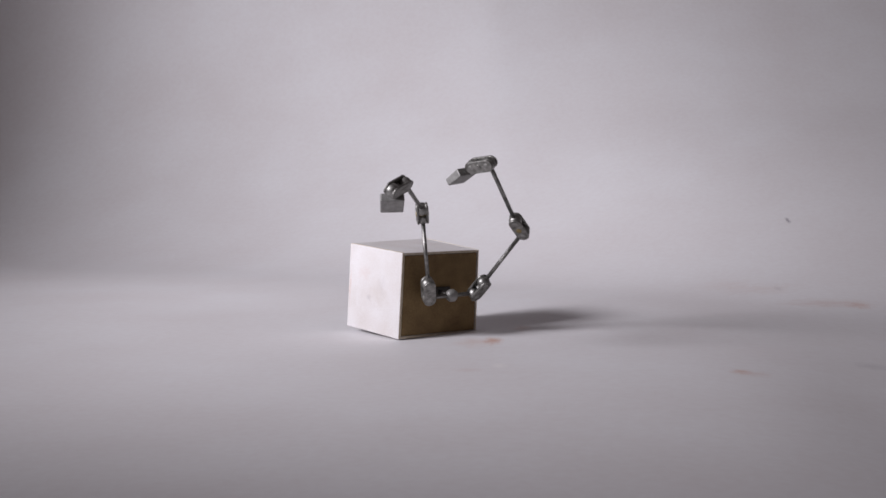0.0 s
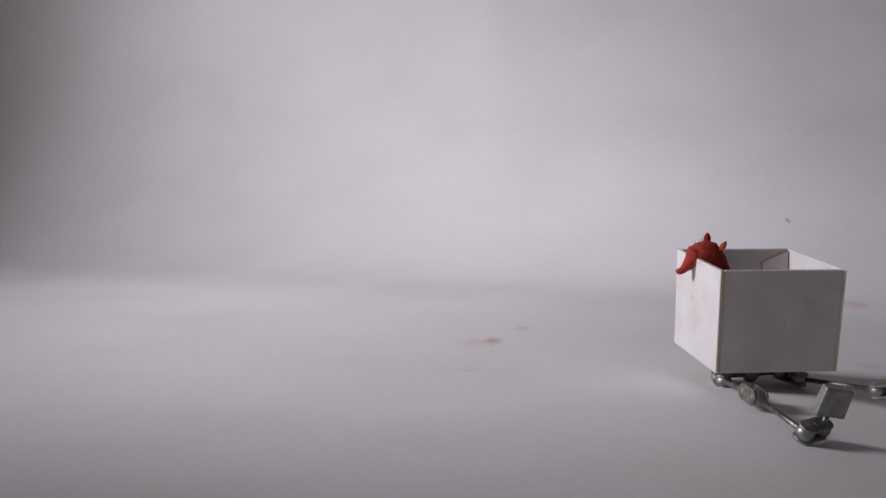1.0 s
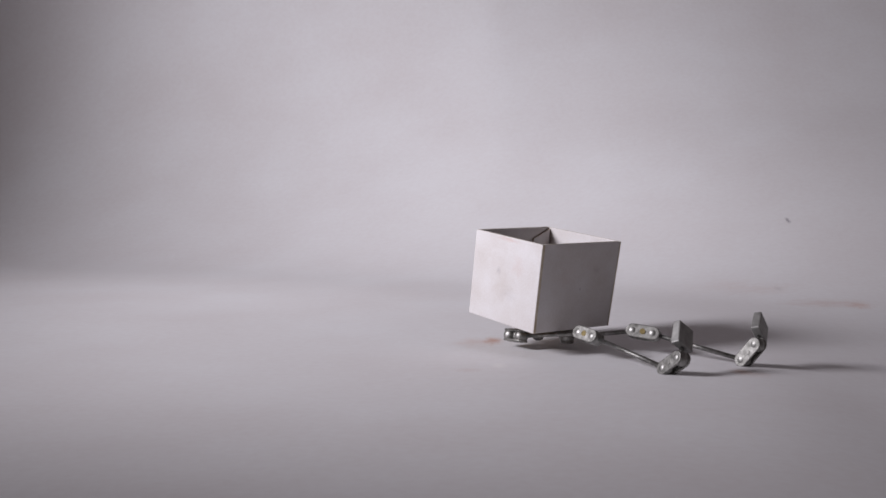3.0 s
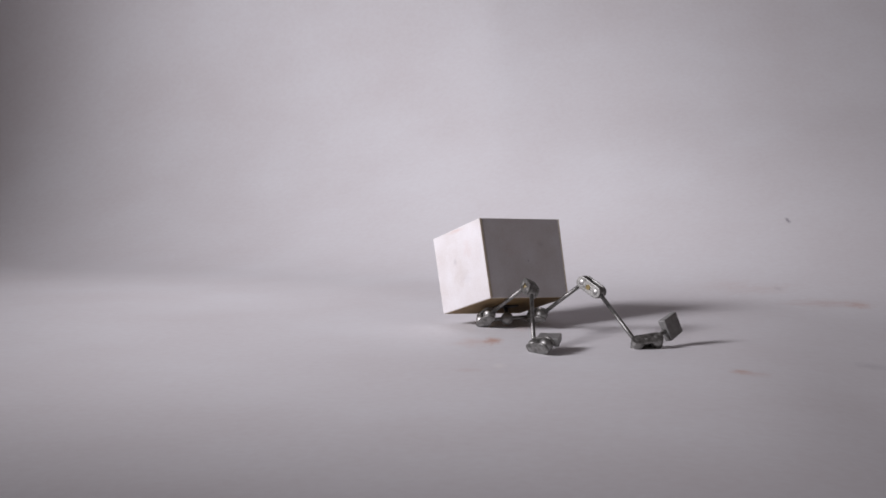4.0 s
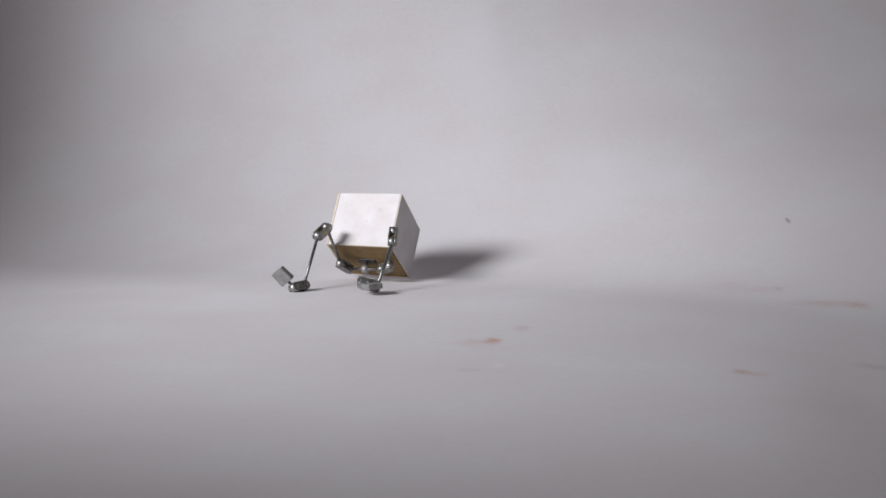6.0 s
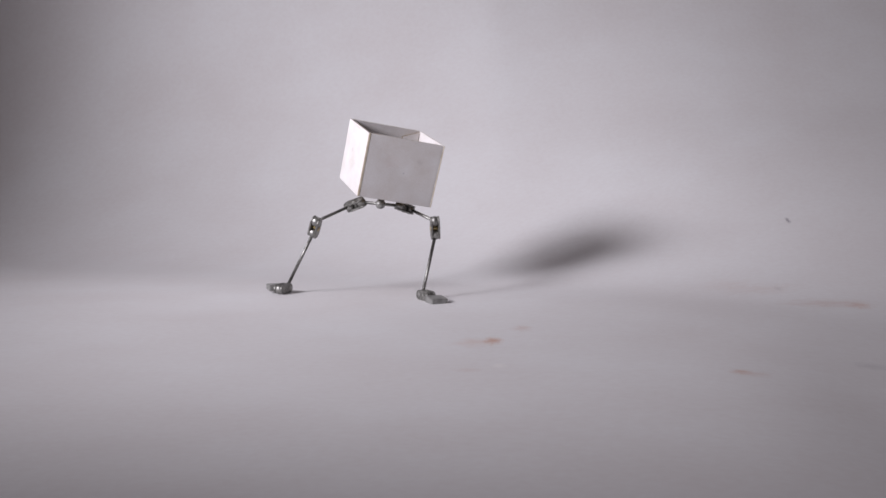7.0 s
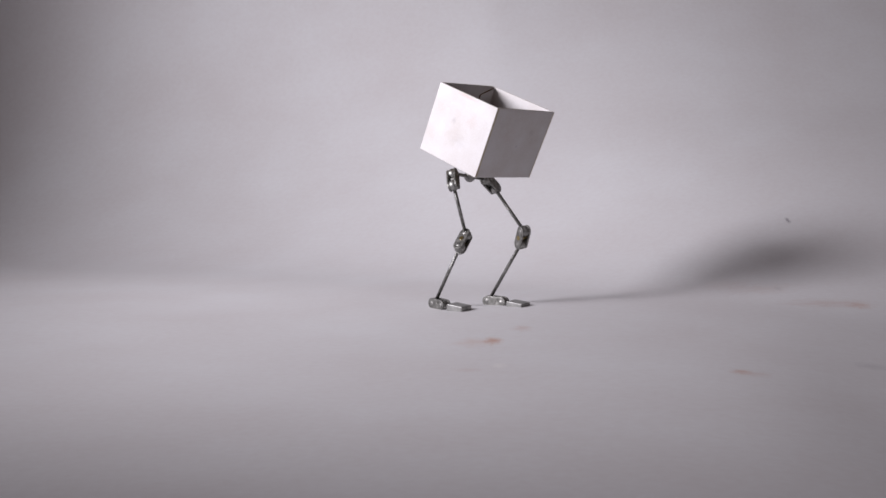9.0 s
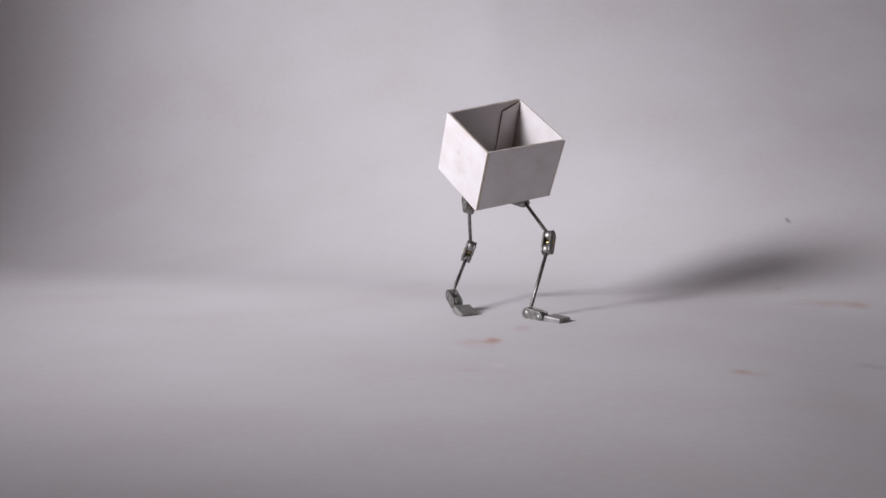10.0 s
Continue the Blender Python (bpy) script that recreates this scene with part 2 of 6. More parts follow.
def build_figure():
    fig = tagged(new("walking_box"), "white open-topped box walking on jointed steel wire legs", "puppet")
    zc = BH / 2
    wall_panel("side_wall", 0.0027, BD, BH, (-BW / 2 + 0.00135, 0, zc), 1, fig, "white painted board wall with raw tan edge")
    wall_panel("side_wall", 0.0015, BD, BH, (BW / 2 - 0.00075, 0, zc), 1, fig, "white painted board wall with thin raw edge")
    wall_panel("front_wall", BW - 0.0015 - 0.0029, TH, BH, (0.0006, -BD / 2 + TH / 2 + 0.0002, zc), 0, fig, "white painted board wall with small dents")
    wall_panel("back_wall", BW - 0.0015 - 0.0029, TH, BH, (0.0006, BD / 2 - TH / 2, zc), 0, fig)
    part("floor_board", skewed(slab(BW - TH - 0.0031, BD - 2 * TH - 0.0008, 0.009, (0.0002, 0, 0.0043), 0.0003)), BROWN, fig, "raw brown board under the box")
    # loose card strip glued in a back corner
    bm = bmesh.new()
    x1, x0, yb = BW / 2 - TH - 0.0003, BW / 2 - TH - 0.019, BD / 2 - TH - 0.0003
    prof = [(x0, 0.003), (x1, 0.003), (x1, BH - 0.0012), (x0 + 0.001, BH - 0.0085)]
    a = [bm.verts.new((x, yb, z)) for x, z in prof]
    b = [bm.verts.new((x, yb - 0.0014, z)) for x, z in prof]
    bm.faces.new(a), bm.faces.new(b[::-1])
    for i in range(4):
        bm.faces.new((a[i], b[i], b[(i + 1) % 4], a[(i + 1) % 4]))
    bm.normal_update()
    # the strip's edges are brown: shade along its gap, put into the colour
    for f in bm.faces:
        f.material_index = 0 if abs(f.normal.y) > 0.9 else 1
    part("corner_strip", skewed(bm), [WHITE, BROWN], fig, "card strip glued into the inner corner")
    part("mount_plate", slab(0.021, 0.009, 0.0014, (0, 0, -0.0007), 0.0003), DARK, fig, "dark iron plate under the box")
    stem = rod_mesh(0.0017, 0, DROP)
    bmesh.ops.transform(stem, matrix=Matrix.Rotation(radians(-90), 4, "X"), verts=stem.verts)
    part("stem", stem, DARK, fig)
    pelvis = part("hip_bar", rod_mesh(0.0016, -HALF_BAR, HALF_BAR), ROD, fig)
    part("ball", ball(0.0053, u=10, v=8), BLOCK, pelvis, "faceted grey steel ball in the middle of the bar")
    movers = {}
    for side in "LR":
        for key_name, name in (("hip", "hip_joint"), ("knee", "knee_joint"), ("ankle", "ankle_joint")):
            plate = part(name, stadium(JOINT, 0.0098, 0.0018, -0.0036), STEEL, fig, "pair of rounded steel plates clamping two balls")
            part("plate", stadium(JOINT, 0.0098, 0.0018, 0.0036), STEEL, plate)
            for y in (0, JOINT):
                part("ball", ball(0.0051, (0, y, 0)), BRIGHT, plate, "bright steel ball")
            bolt = rod_mesh(0.0022, -0.0050, 0.0050, 6)
            bmesh.ops.transform(bolt, matrix=Matrix.Translation((0, JOINT / 2, 0)) @ Matrix.Rotation(radians(90), 4, "Z"), verts=bolt.verts)
            brassy = key_name == "knee"
            part("bolt", bolt, BRASS if brassy else STEEL, plate, "small brass clamping bolt" if brassy else "small steel clamping bolt")
            movers[side + key_name] = plate
        movers[side + "thigh"] = part("thigh_rod", rod_mesh(0.0016, 0.002, THIGH - 0.002), ROD, fig)
        movers[side + "shin"] = part("shin_rod", rod_mesh(0.0016, 0.002, SHIN - 0.002), ROD, fig)
        toe = part("toe_block", toe_shape(), BLOCK, fig, "grey metal block for a foot")
        part("neck", rod_mesh(0.0016, 0, TOE - 0.0075), ROD, toe)
        movers[side + "toe"] = toe
    movers["pelvis"] = pelvis
    return fig, movers


FIGURE, MOVERS = build_figure()


# ---- red clay animal that looks over the rim ----
def lump(profile, sides=18, rough=0.0006, seed=1.0, flat=1.0):
    """A closed body round local y: rows of (y, radius, lift)."""
    bm = bmesh.new()
    rings = []
    for y, r, lift in profile:
        ring = []
        for i in range(sides):
            a = 2 * math.pi * i / sides
            p = Vector((math.cos(a) * r * flat, y, math.sin(a) * r + lift))
            p += Vector((math.cos(a), 0, math.sin(a))) * rough * noise.noise(p * 260 + Vector((seed, 0, 0)))
            ring.append(bm.verts.new(p))
        rings.append(ring)
    for a, b in zip(rings, rings[1:]):
        for i in range(sides):
            k = (i + 1) % sides
            bm.faces.new((a[i], a[k], b[k], b[i])).smooth = True
    bm.faces.new(rings[0][::-1]), bm.faces.new(rings[-1])
    return bm


def build_animal():
    head = new("clay_animal", mesh("clay_animal", lump(
        [(-0.0170, 0.0030, -0.0165), (-0.0160, 0.0060, -0.0148), (-0.0125, 0.0076, -0.0092), (-0.0070, 0.0086, -0.0036), (-0.0030, 0.0085, -0.0020),
         (0.0010, 0.0078, -0.0013), (0.0045, 0.0067, -0.0010), (0.0080, 0.0053, -0.0012), (0.0106, 0.0038, -0.0022), (0.0120, 0.0018, -0.0028)], 24, 0.0009, 2.0, 0.9), CLAY))
    tagged(head, "red clay animal head peeking over the box rim", "clay figure")
    snout = part("snout", lump([(-0.0035, 0.0018, -0.0010), (-0.0025, 0.0052, -0.0011), (0.0012, 0.0051, -0.0016), (0.0050, 0.0043, -0.0020), (0.0090, 0.0034, -0.0018),
                                (0.0120, 0.0025, -0.0010), (0.0140, 0.0025, 0.0001), (0.0154, 0.0022, 0.0008), (0.0161, 0.0010, 0.0010)], 18, 0.0007, 5.0), CLAY, head, "slim upturned red clay snout")
    for sx, long, thin, at in ((1, 0.0062, (0.42, 1, 1), (0.0042, -0.0028, 0.0046, 84, 8, 0)), (-1, 0.0056, (0.8, 1, 0.5), (-0.0052, -0.0085, 0.0024, 118, -10, 12))):
        ear = lump([(-0.0012, 0.0016, 0), (0.0, 0.0024, 0), (0.35 * long, 0.0028, 0.0003), (0.7 * long, 0.0022, 0.0006), (long, 0.0006, 0.0008)], 14, 0.0004, 7.0 + sx)
        bmesh.ops.transform(ear, matrix=Matrix.Diagonal((*thin, 1)), verts=ear.verts)
        part("ear", ear, CLAY, head, "upright leaf-shaped red clay ear").matrix_basis = pose(*at)
        part("eye", ball(0.0006, u=10, v=6), DARK, head, "tiny dark bead eye").matrix_basis = pose(sx * 0.0050, 0.0036, 0.0030)
    # a few stiff dark hairs on the brow
    for x, y, z, lean in ((-0.001, 0.0042, 0.0050, 14), (0.0008, 0.0022, 0.0058, 6), (-0.0006, -0.0002, 0.0062, -4), (0.0006, 0.0060, 0.0040, 22)):
        hair = bmesh.new()
        bmesh.ops.create_cone(hair, cap_ends=True, segments=6, radius1=0.00032, radius2=0.00006, depth=0.0036, matrix=Matrix.Translation((0, 0, 0.0014)))
        part("hair", hair, DARK, head, "stiff dark hair").matrix_basis = pose(x, y, z, -lean, 4 * lean * x / 0.01, 0)
    return head, snout


ANIMAL, SNOUT = build_animal()


# ---- movement ----
def motions():
    walk(FIGURE, [
        (0, pose(-0.0032, 0.9362, 0.0353, -88.8, 2.5, 40.8)), (0.1, pose(0.0477, 0.8804, 0.0367, -87.2, 1.3, 37.6)),
        (0.2, pose(0.0658, 0.8533, 0.0210, -36.5, 2.2, 38.9)), (0.3, pose(0.0852, 0.8354, 0.0187, -12.7, -1.4, 33.0)),
        (0.4, pose(0.1275, 0.7798, 0.0211, -0.0, 2.9, 27.6)), (0.5, pose(0.1619, 0.7618, 0.0184, 4.1, 0.7, 25.4)),
        (0.7, pose(0.1944, 0.7423, 0.0169, 5.2, -0.4, 12.7)), (1, pose(0.1977, 0.7500, 0.0168, 7.4, -0.5, 10.0)),
        (1.2, pose(0.2011, 0.7576, 0.0163, 7.0, -0.9, 7.2)), (2.1, pose(0.2011, 0.7576, 0.0163, 7.0, -0.9, 7.2)),
        (2.2, pose(0.2011, 0.7576, 0.0163, 7.0, -0.9, 7.2)), (2.3, pose(0.2028, 0.7658, 0.0177, -6.2, -0.5, 11.0)),
        (2.4, pose(0.2217, 0.7744, 0.0144, -28.1, 0.0, 25.4)), (2.5, pose(0.2217, 0.7744, 0.0144, -28.1, 0.0, 25.4)),
        (2.8, pose(0.2217, 0.7744, 0.0144, -28.1, 0.0, 25.4)), (2.9, pose(0.1078, 0.8538, 0.0212, 6.0, 4.1, 36.3)),
        (3, pose(0.0718, 0.8814, 0.0216, 7.7, -0.0, 40.9)), (3.2, pose(0.0521, 0.9436, 0.0203, 7.0, 1.0, 29.0)),
        (3.6, pose(0.0520, 0.9611, 0.0194, -3.2, 1.4, 31.0)), (3.95, pose(0.0521, 0.9790, 0.0187, -14.2, 2.3, 33.1)),
        (4.3, pose(0.0521, 0.9989, 0.0183, -27.3, 4.0, 35.6)), (4.4, pose(0.0090, 1.0406, 0.0199, -8.9, 3.3, 27.1)),
        (4.5, pose(-0.0010, 1.0665, 0.0205, -9.0, 3.2, 19.5)), (4.6, pose(-0.0227, 1.1237, 0.0198, -3.4, 2.0, 18.4)),
        (4.7, pose(-0.0382, 1.1880, 0.0203, -3.6, 1.4, 9.5)), (4.8, pose(-0.0539, 1.2504, 0.0170, -8.7, 0.8, -2.1)),
        (4.9, pose(-0.0686, 1.2741, 0.0204, -4.8, 1.9, -13.2)), (5, pose(-0.0725, 1.2937, 0.0219, -3.4, 1.8, -19.4)),
        (5.2, pose(-0.0764, 1.3157, 0.0221, -5.5, 1.4, -26.6)), (5.6, pose(-0.0803, 1.3139, 0.0229, -19.2, 0.7, -23.5)),
        (5.95, pose(-0.0836, 1.3117, 0.0238, -31.8, 0.5, -20.9)), (6.3, pose(-0.0868, 1.3090, 0.0250, -44.3, 1.0, -18.4)),
        (6.4, pose(-0.0805, 1.2987, 0.0389, -32.3, -0.7, -13.2)), (6.5, pose(-0.0845, 1.3041, 0.0585, -13.9, 1.7, -7.4)),
        (6.6, pose(-0.0835, 1.2795, 0.0720, 2.2, 2.9, -4.2)), (6.7, pose(-0.0869, 1.2600, 0.0990, 21.6, -0.7, 7.4)),
        (6.8, pose(-0.0880, 1.2438, 0.1107, 26.9, -3.7, 9.7)), (6.9, pose(-0.0524, 1.1980, 0.1236, 29.2, 4.6, 21.6)),
        (7, pose(-0.0606, 1.2164, 0.1029, 14.4, 8.2, 21.3)), (7.2, pose(-0.0362, 1.2116, 0.1029, 11.1, 7.8, 11.3)),
        (7.3, pose(-0.0366, 1.2342, 0.1093, -6.5, -0.7, 0.8)), (7.5, pose(-0.0774, 1.2527, 0.1018, 2.1, -8.3, 24.7)),
        (7.7, pose(-0.0607, 1.2128, 0.0969, 5.1, -7.0, 35.4)), (8, pose(-0.0570, 1.2222, 0.1092, -8.5, -13.1, 31.9)),
        (8.2, pose(-0.0509, 1.1430, 0.1195, 4.9, -14.5, 52.5)), (8.3, pose(-0.0107, 1.1191, 0.1252, 14.4, -4.2, 58.0)),
        (8.5, pose(0.0158, 1.0934, 0.1363, 31.3, -2.7, 55.0)), (8.8, pose(0.0282, 1.0784, 0.1350, 22.2, -0.8, 54.4)),
        (9, pose(0.0293, 1.0782, 0.1349, 22.4, -0.3, 49.6)), (9.2, pose(0.0074, 1.0632, 0.1383, 17.2, -14.5, 51.2)),
        (9.3, pose(0.0057, 1.0584, 0.1388, 18.2, -16.1, 52.0)), (9.4, pose(0.0097, 1.0562, 0.1379, 27.4, -15.8, 53.9)),
        (9.5, pose(0.0101, 1.0618, 0.1360, 31.2, -14.9, 54.1)), (9.7, pose(0.0035, 1.0836, 0.1320, 35.8, -10.3, 51.3)),
        (9.8, pose(-0.0028, 1.0726, 0.1316, 40.5, -13.0, 56.8)), (9.9, pose(0.0154, 1.0932, 0.1166, 29.6, -11.8, 48.0)),
        (10, pose(0.0461, 1.0868, 0.1172, 34.4, -10.3, 28.6)),
    ])
    walk(MOVERS["pelvis"], [
        (0, pose(0.0024, 0.0010, -0.0127, -11.4, 2.5, -94.3)), (0.1, pose(-0.0001, 0.0003, -0.0153, -5.2, 1.4, -84.8)),
        (0.2, pose(-0.0051, -0.0061, -0.0154, -9.0, -0.3, -100.6)), (0.3, pose(-0.0023, -0.0055, -0.0114, -2.5, -1.2, -88.5)),
        (0.4, pose(-0.0038, -0.0022, -0.0120, -5.6, -1.5, -84.8)), (0.5, pose(0.0005, -0.0023, -0.0105, 6.1, -2.0, -122.2)),
        (0.7, pose(0.0010, -0.0036, -0.0119, 1.2, -2.0, -107.7)), (1, pose(-0.0006, -0.0007, -0.0110, 2.3, -1.9, -91.9)),
        (1.2, pose(-0.0042, -0.0048, -0.0095, 2.8, -1.7, -92.0)), (2.1, pose(-0.0042, -0.0048, -0.0095, 2.8, -1.7, -92.0)),
        (2.2, pose(-0.0042, -0.0048, -0.0095, 2.8, -1.7, -92.0)), (2.3, pose(-0.0032, -0.0040, -0.0106, 5.3, -1.6, -87.4)),
        (2.4, pose(-0.0041, -0.0066, -0.0130, 0.0, -0.7, -95.5)), (2.5, pose(-0.0041, -0.0066, -0.0130, 0.0, -0.7, -95.5)),
        (2.8, pose(-0.0041, -0.0066, -0.0130, 0.0, -0.7, -95.5)), (2.9, pose(-0.0026, -0.0004, -0.0113, -0.8, -1.9, -114.5)),
        (3, pose(0.0002, -0.0008, -0.0108, 5.8, -1.9, -125.7)), (3.2, pose(-0.0014, -0.0010, -0.0108, 2.6, -2.1, -120.1)),
        (3.6, pose(-0.0020, -0.0027, -0.0104, 0.2, -1.8, -122.8)), (3.95, pose(-0.0036, -0.0047, -0.0112, -2.2, -1.4, -127.3)),
        (4.3, pose(-0.0050, -0.0063, -0.0135, -9.3, -0.7, -135.4)), (4.4, pose(-0.0035, -0.0043, -0.0111, -1.3, -1.5, -125.7)),
        (4.5, pose(-0.0020, -0.0045, -0.0115, -2.6, -1.3, -131.3)), (4.6, pose(-0.0013, -0.0031, -0.0113, 1.4, -1.6, -124.1)),
        (4.7, pose(-0.0010, -0.0015, -0.0113, 1.0, -1.2, -131.1)), (4.8, pose(-0.0010, -0.0008, -0.0103, -0.5, -0.9, -97.6)),
        (4.9, pose(-0.0013, 0.0014, -0.0118, -1.1, -0.6, -112.4)), (5, pose(0.0004, -0.0029, -0.0134, -0.7, -2.1, -110.0)),
        (5.2, pose(-0.0016, 0.0028, -0.0116, -0.1, -0.2, -97.7)), (5.6, pose(-0.0010, 0.0026, -0.0100, -0.9, 0.2, -100.6)),
        (5.95, pose(-0.0006, 0.0026, -0.0096, -1.3, 0.6, -96.8)), (6.3, pose(-0.0005, 0.0022, -0.0092, -0.6, 1.1, -95.4)),
        (6.4, pose(0.0014, 0.0018, -0.0110, -0.1, 0.7, -96.7)), (6.5, pose(-0.0000, 0.0001, -0.0114, -1.3, -0.3, -111.7)),
        (6.6, pose(-0.0009, 0.0013, -0.0121, -1.0, -1.0, -57.7)), (6.7, pose(0.0002, 0.0029, -0.0133, 2.1, -1.4, -67.0)),
        (6.8, pose(0.0004, 0.0041, -0.0139, -14.1, -1.5, -71.9)), (6.9, pose(0.0007, 0.0019, -0.0164, 4.4, -1.9, -105.4)),
        (7, pose(-0.0010, 0.0003, -0.0121, 10.4, -1.9, -125.6)), (7.2, pose(-0.0016, -0.0002, -0.0119, -0.3, -1.6, -80.5)),
        (7.3, pose(0.0003, -0.0012, -0.0114, 2.6, -0.9, -55.4)), (7.5, pose(0.0000, -0.0019, -0.0120, -0.1, -1.7, -85.9)),
        (7.7, pose(0.0006, -0.0017, -0.0115, -3.1, -1.7, -89.6)), (8, pose(0.0017, -0.0018, -0.0116, -5.2, -0.2, -142.7)),
        (8.2, pose(0.0022, 0.0000, -0.0123, -4.6, -1.7, -103.8)), (8.3, pose(0.0012, 0.0012, -0.0119, -1.9, -1.4, -104.4)),
        (8.5, pose(-0.0008, 0.0001, -0.0136, -5.3, -1.7, -113.6)), (8.8, pose(0.0013, 0.0012, -0.0127, -5.7, -1.4, -104.2)),
        (9, pose(-0.0041, -0.0015, -0.0117, -5.0, -2.0, -100.3)), (9.2, pose(0.0037, 0.0026, -0.0127, 2.9, -1.4, -96.9)),
        (9.3, pose(0.0043, 0.0027, -0.0134, 5.8, -1.4, -97.7)), (9.4, pose(0.0059, 0.0030, -0.0149, 11.1, -1.3, -106.7)),
        (9.5, pose(0.0024, 0.0014, -0.0135, 5.1, -1.1, -106.1)), (9.7, pose(0.0061, 0.0031, -0.0150, 35.8, -1.6, -140.5)),
        (9.8, pose(0.0065, 0.0012, -0.0177, 39.8, -0.8, -173.6)), (9.9, pose(0.0053, 0.0031, -0.0146, 24.5, -1.6, -132.2)),
        (10, pose(-0.0017, -0.0024, -0.0140, 11.4, -2.8, -125.8)),
    ])
    walk(MOVERS["Lhip"], [
        (0, pose(-0.0182, 0.0026, -0.0090, -133.8, -54.4, -68.9)), (0.1, pose(-0.0209, -0.0018, -0.0142, -114.2, -48.5, -91.4)),
        (0.2, pose(-0.0256, -0.0028, -0.0131, -91.4, -70.4, -84.9)), (0.3, pose(-0.0232, -0.0070, -0.0112, 93.7, -87.7, 82.5)),
        (0.4, pose(-0.0248, -0.0041, -0.0108, 83.6, -76.3, 95.6)), (0.5, pose(-0.0175, 0.0086, -0.0129, 92.3, -76.4, 74.3)),
        (0.7, pose(-0.0194, 0.0021, -0.0123, 63.0, -84.2, 96.2)), (1, pose(-0.0216, -0.0006, -0.0119, 55.7, -80.2, 112.1)),
        (1.2, pose(-0.0253, -0.0044, -0.0107, 49.4, -79.1, 117.4)), (2.1, pose(-0.0253, -0.0044, -0.0107, 47.2, -78.8, 119.6)),
        (2.2, pose(-0.0253, -0.0044, -0.0107, 46.5, -78.6, 120.3)), (2.3, pose(-0.0242, -0.0051, -0.0126, 55.2, -73.7, 111.8)),
        (2.4, pose(-0.0249, -0.0050, -0.0133, 77.8, -71.2, 85.8)), (2.5, pose(-0.0249, -0.0050, -0.0133, 73.5, -70.9, 90.4)),
        (2.8, pose(-0.0249, -0.0050, -0.0133, 72.2, -70.7, 91.7)), (2.9, pose(-0.0219, 0.0081, -0.0115, 112.4, -73.4, 59.6)),
        (3, pose(-0.0171, 0.0109, -0.0129, 126.0, -74.7, 41.1)), (3.2, pose(-0.0198, 0.0089, -0.0114, 131.9, -73.5, 44.5)),
        (3.6, pose(-0.0196, 0.0086, -0.0105, 142.5, -73.2, 27.9)), (3.95, pose(-0.0202, 0.0080, -0.0104, 150.1, -68.8, 19.7)),
        (4.3, pose(-0.0196, 0.0082, -0.0104, 159.2, -61.3, 10.9)), (4.4, pose(-0.0208, 0.0077, -0.0107, 162.5, -65.7, 17.1)),
        (4.5, pose(-0.0178, 0.0092, -0.0110, -160.7, -74.5, -27.9)), (4.6, pose(-0.0189, 0.0085, -0.0120, 170.4, -77.4, 17.4)),
        (4.7, pose(-0.0170, 0.0121, -0.0120, -169.7, -79.2, -16.2)), (4.8, pose(-0.0220, 0.0018, -0.0100, 74.7, -80.8, 71.7)),
        (4.9, pose(-0.0208, 0.0092, -0.0119, -2.9, -87.9, 162.5)), (5, pose(-0.0193, 0.0042, -0.0137, 46.7, -87.7, 117.9)),
        (5.2, pose(-0.0223, 0.0055, -0.0122, 167.9, -90.6, 2.1)), (5.6, pose(-0.0216, 0.0064, -0.0096, 73.7, -97.0, 91.5)),
        (5.95, pose(-0.0214, 0.0050, -0.0091, 69.1, -96.8, 92.6)), (6.3, pose(-0.0213, 0.0038, -0.0093, 170.7, -87.8, -9.3)),
        (6.4, pose(-0.0194, 0.0044, -0.0112, 31.4, -81.0, 121.7)), (6.5, pose(-0.0194, 0.0079, -0.0113, 48.4, -75.5, 97.9)),
        (6.6, pose(-0.0187, -0.0098, -0.0122, 32.5, -55.3, 113.5)), (6.7, pose(-0.0191, -0.0054, -0.0145, 15.0, -49.5, 119.4)),
        (6.8, pose(-0.0190, -0.0022, -0.0091, -49.3, -41.0, 148.5)), (6.9, pose(-0.0196, 0.0066, -0.0196, 88.3, -136.2, -13.4)),
        (7, pose(-0.0180, 0.0121, -0.0163, 52.5, -134.7, 0.7)), (7.2, pose(-0.0223, -0.0037, -0.0123, 50.0, -130.9, 74.9)),
        (7.3, pose(-0.0170, -0.0130, -0.0125, 20.7, -139.2, 38.0)), (7.4, pose(-0.0188, -0.0089, -0.0125, 70.5, -118.3, 37.7)),
        (7.5, pose(-0.0208, -0.0036, -0.0125, -15.0, -69.0, 168.5)), (7.7, pose(-0.0203, -0.0023, -0.0107, 150.1, -104.0, -9.4)),
        (7.867, pose(-0.0152, 0.0062, -0.0105, -87.8, -25.0, -127.0)), (8, pose(-0.0108, 0.0150, -0.0102, -88.8, 32.7, -115.0)),
        (8.2, pose(-0.0182, 0.0046, -0.0109, 97.3, 140.8, 26.5)), (8.3, pose(-0.0190, 0.0062, -0.0117, 84.8, 140.5, 2.3)),
        (8.5, pose(-0.0201, 0.0082, -0.0125, 89.0, 150.9, -22.2)), (8.667, pose(-0.0178, 0.0076, -0.0122, -61.6, 28.1, 136.2)),
        (8.8, pose(-0.0191, 0.0064, -0.0112, -32.4, 36.4, 115.8)), (9, pose(-0.0247, 0.0022, -0.0105, -31.6, 40.8, 120.7)),
        (9.2, pose(-0.0170, 0.0052, -0.0137, -17.8, 38.6, 128.0)), (9.3, pose(-0.0163, 0.0054, -0.0156, -12.3, 38.6, 129.9)),
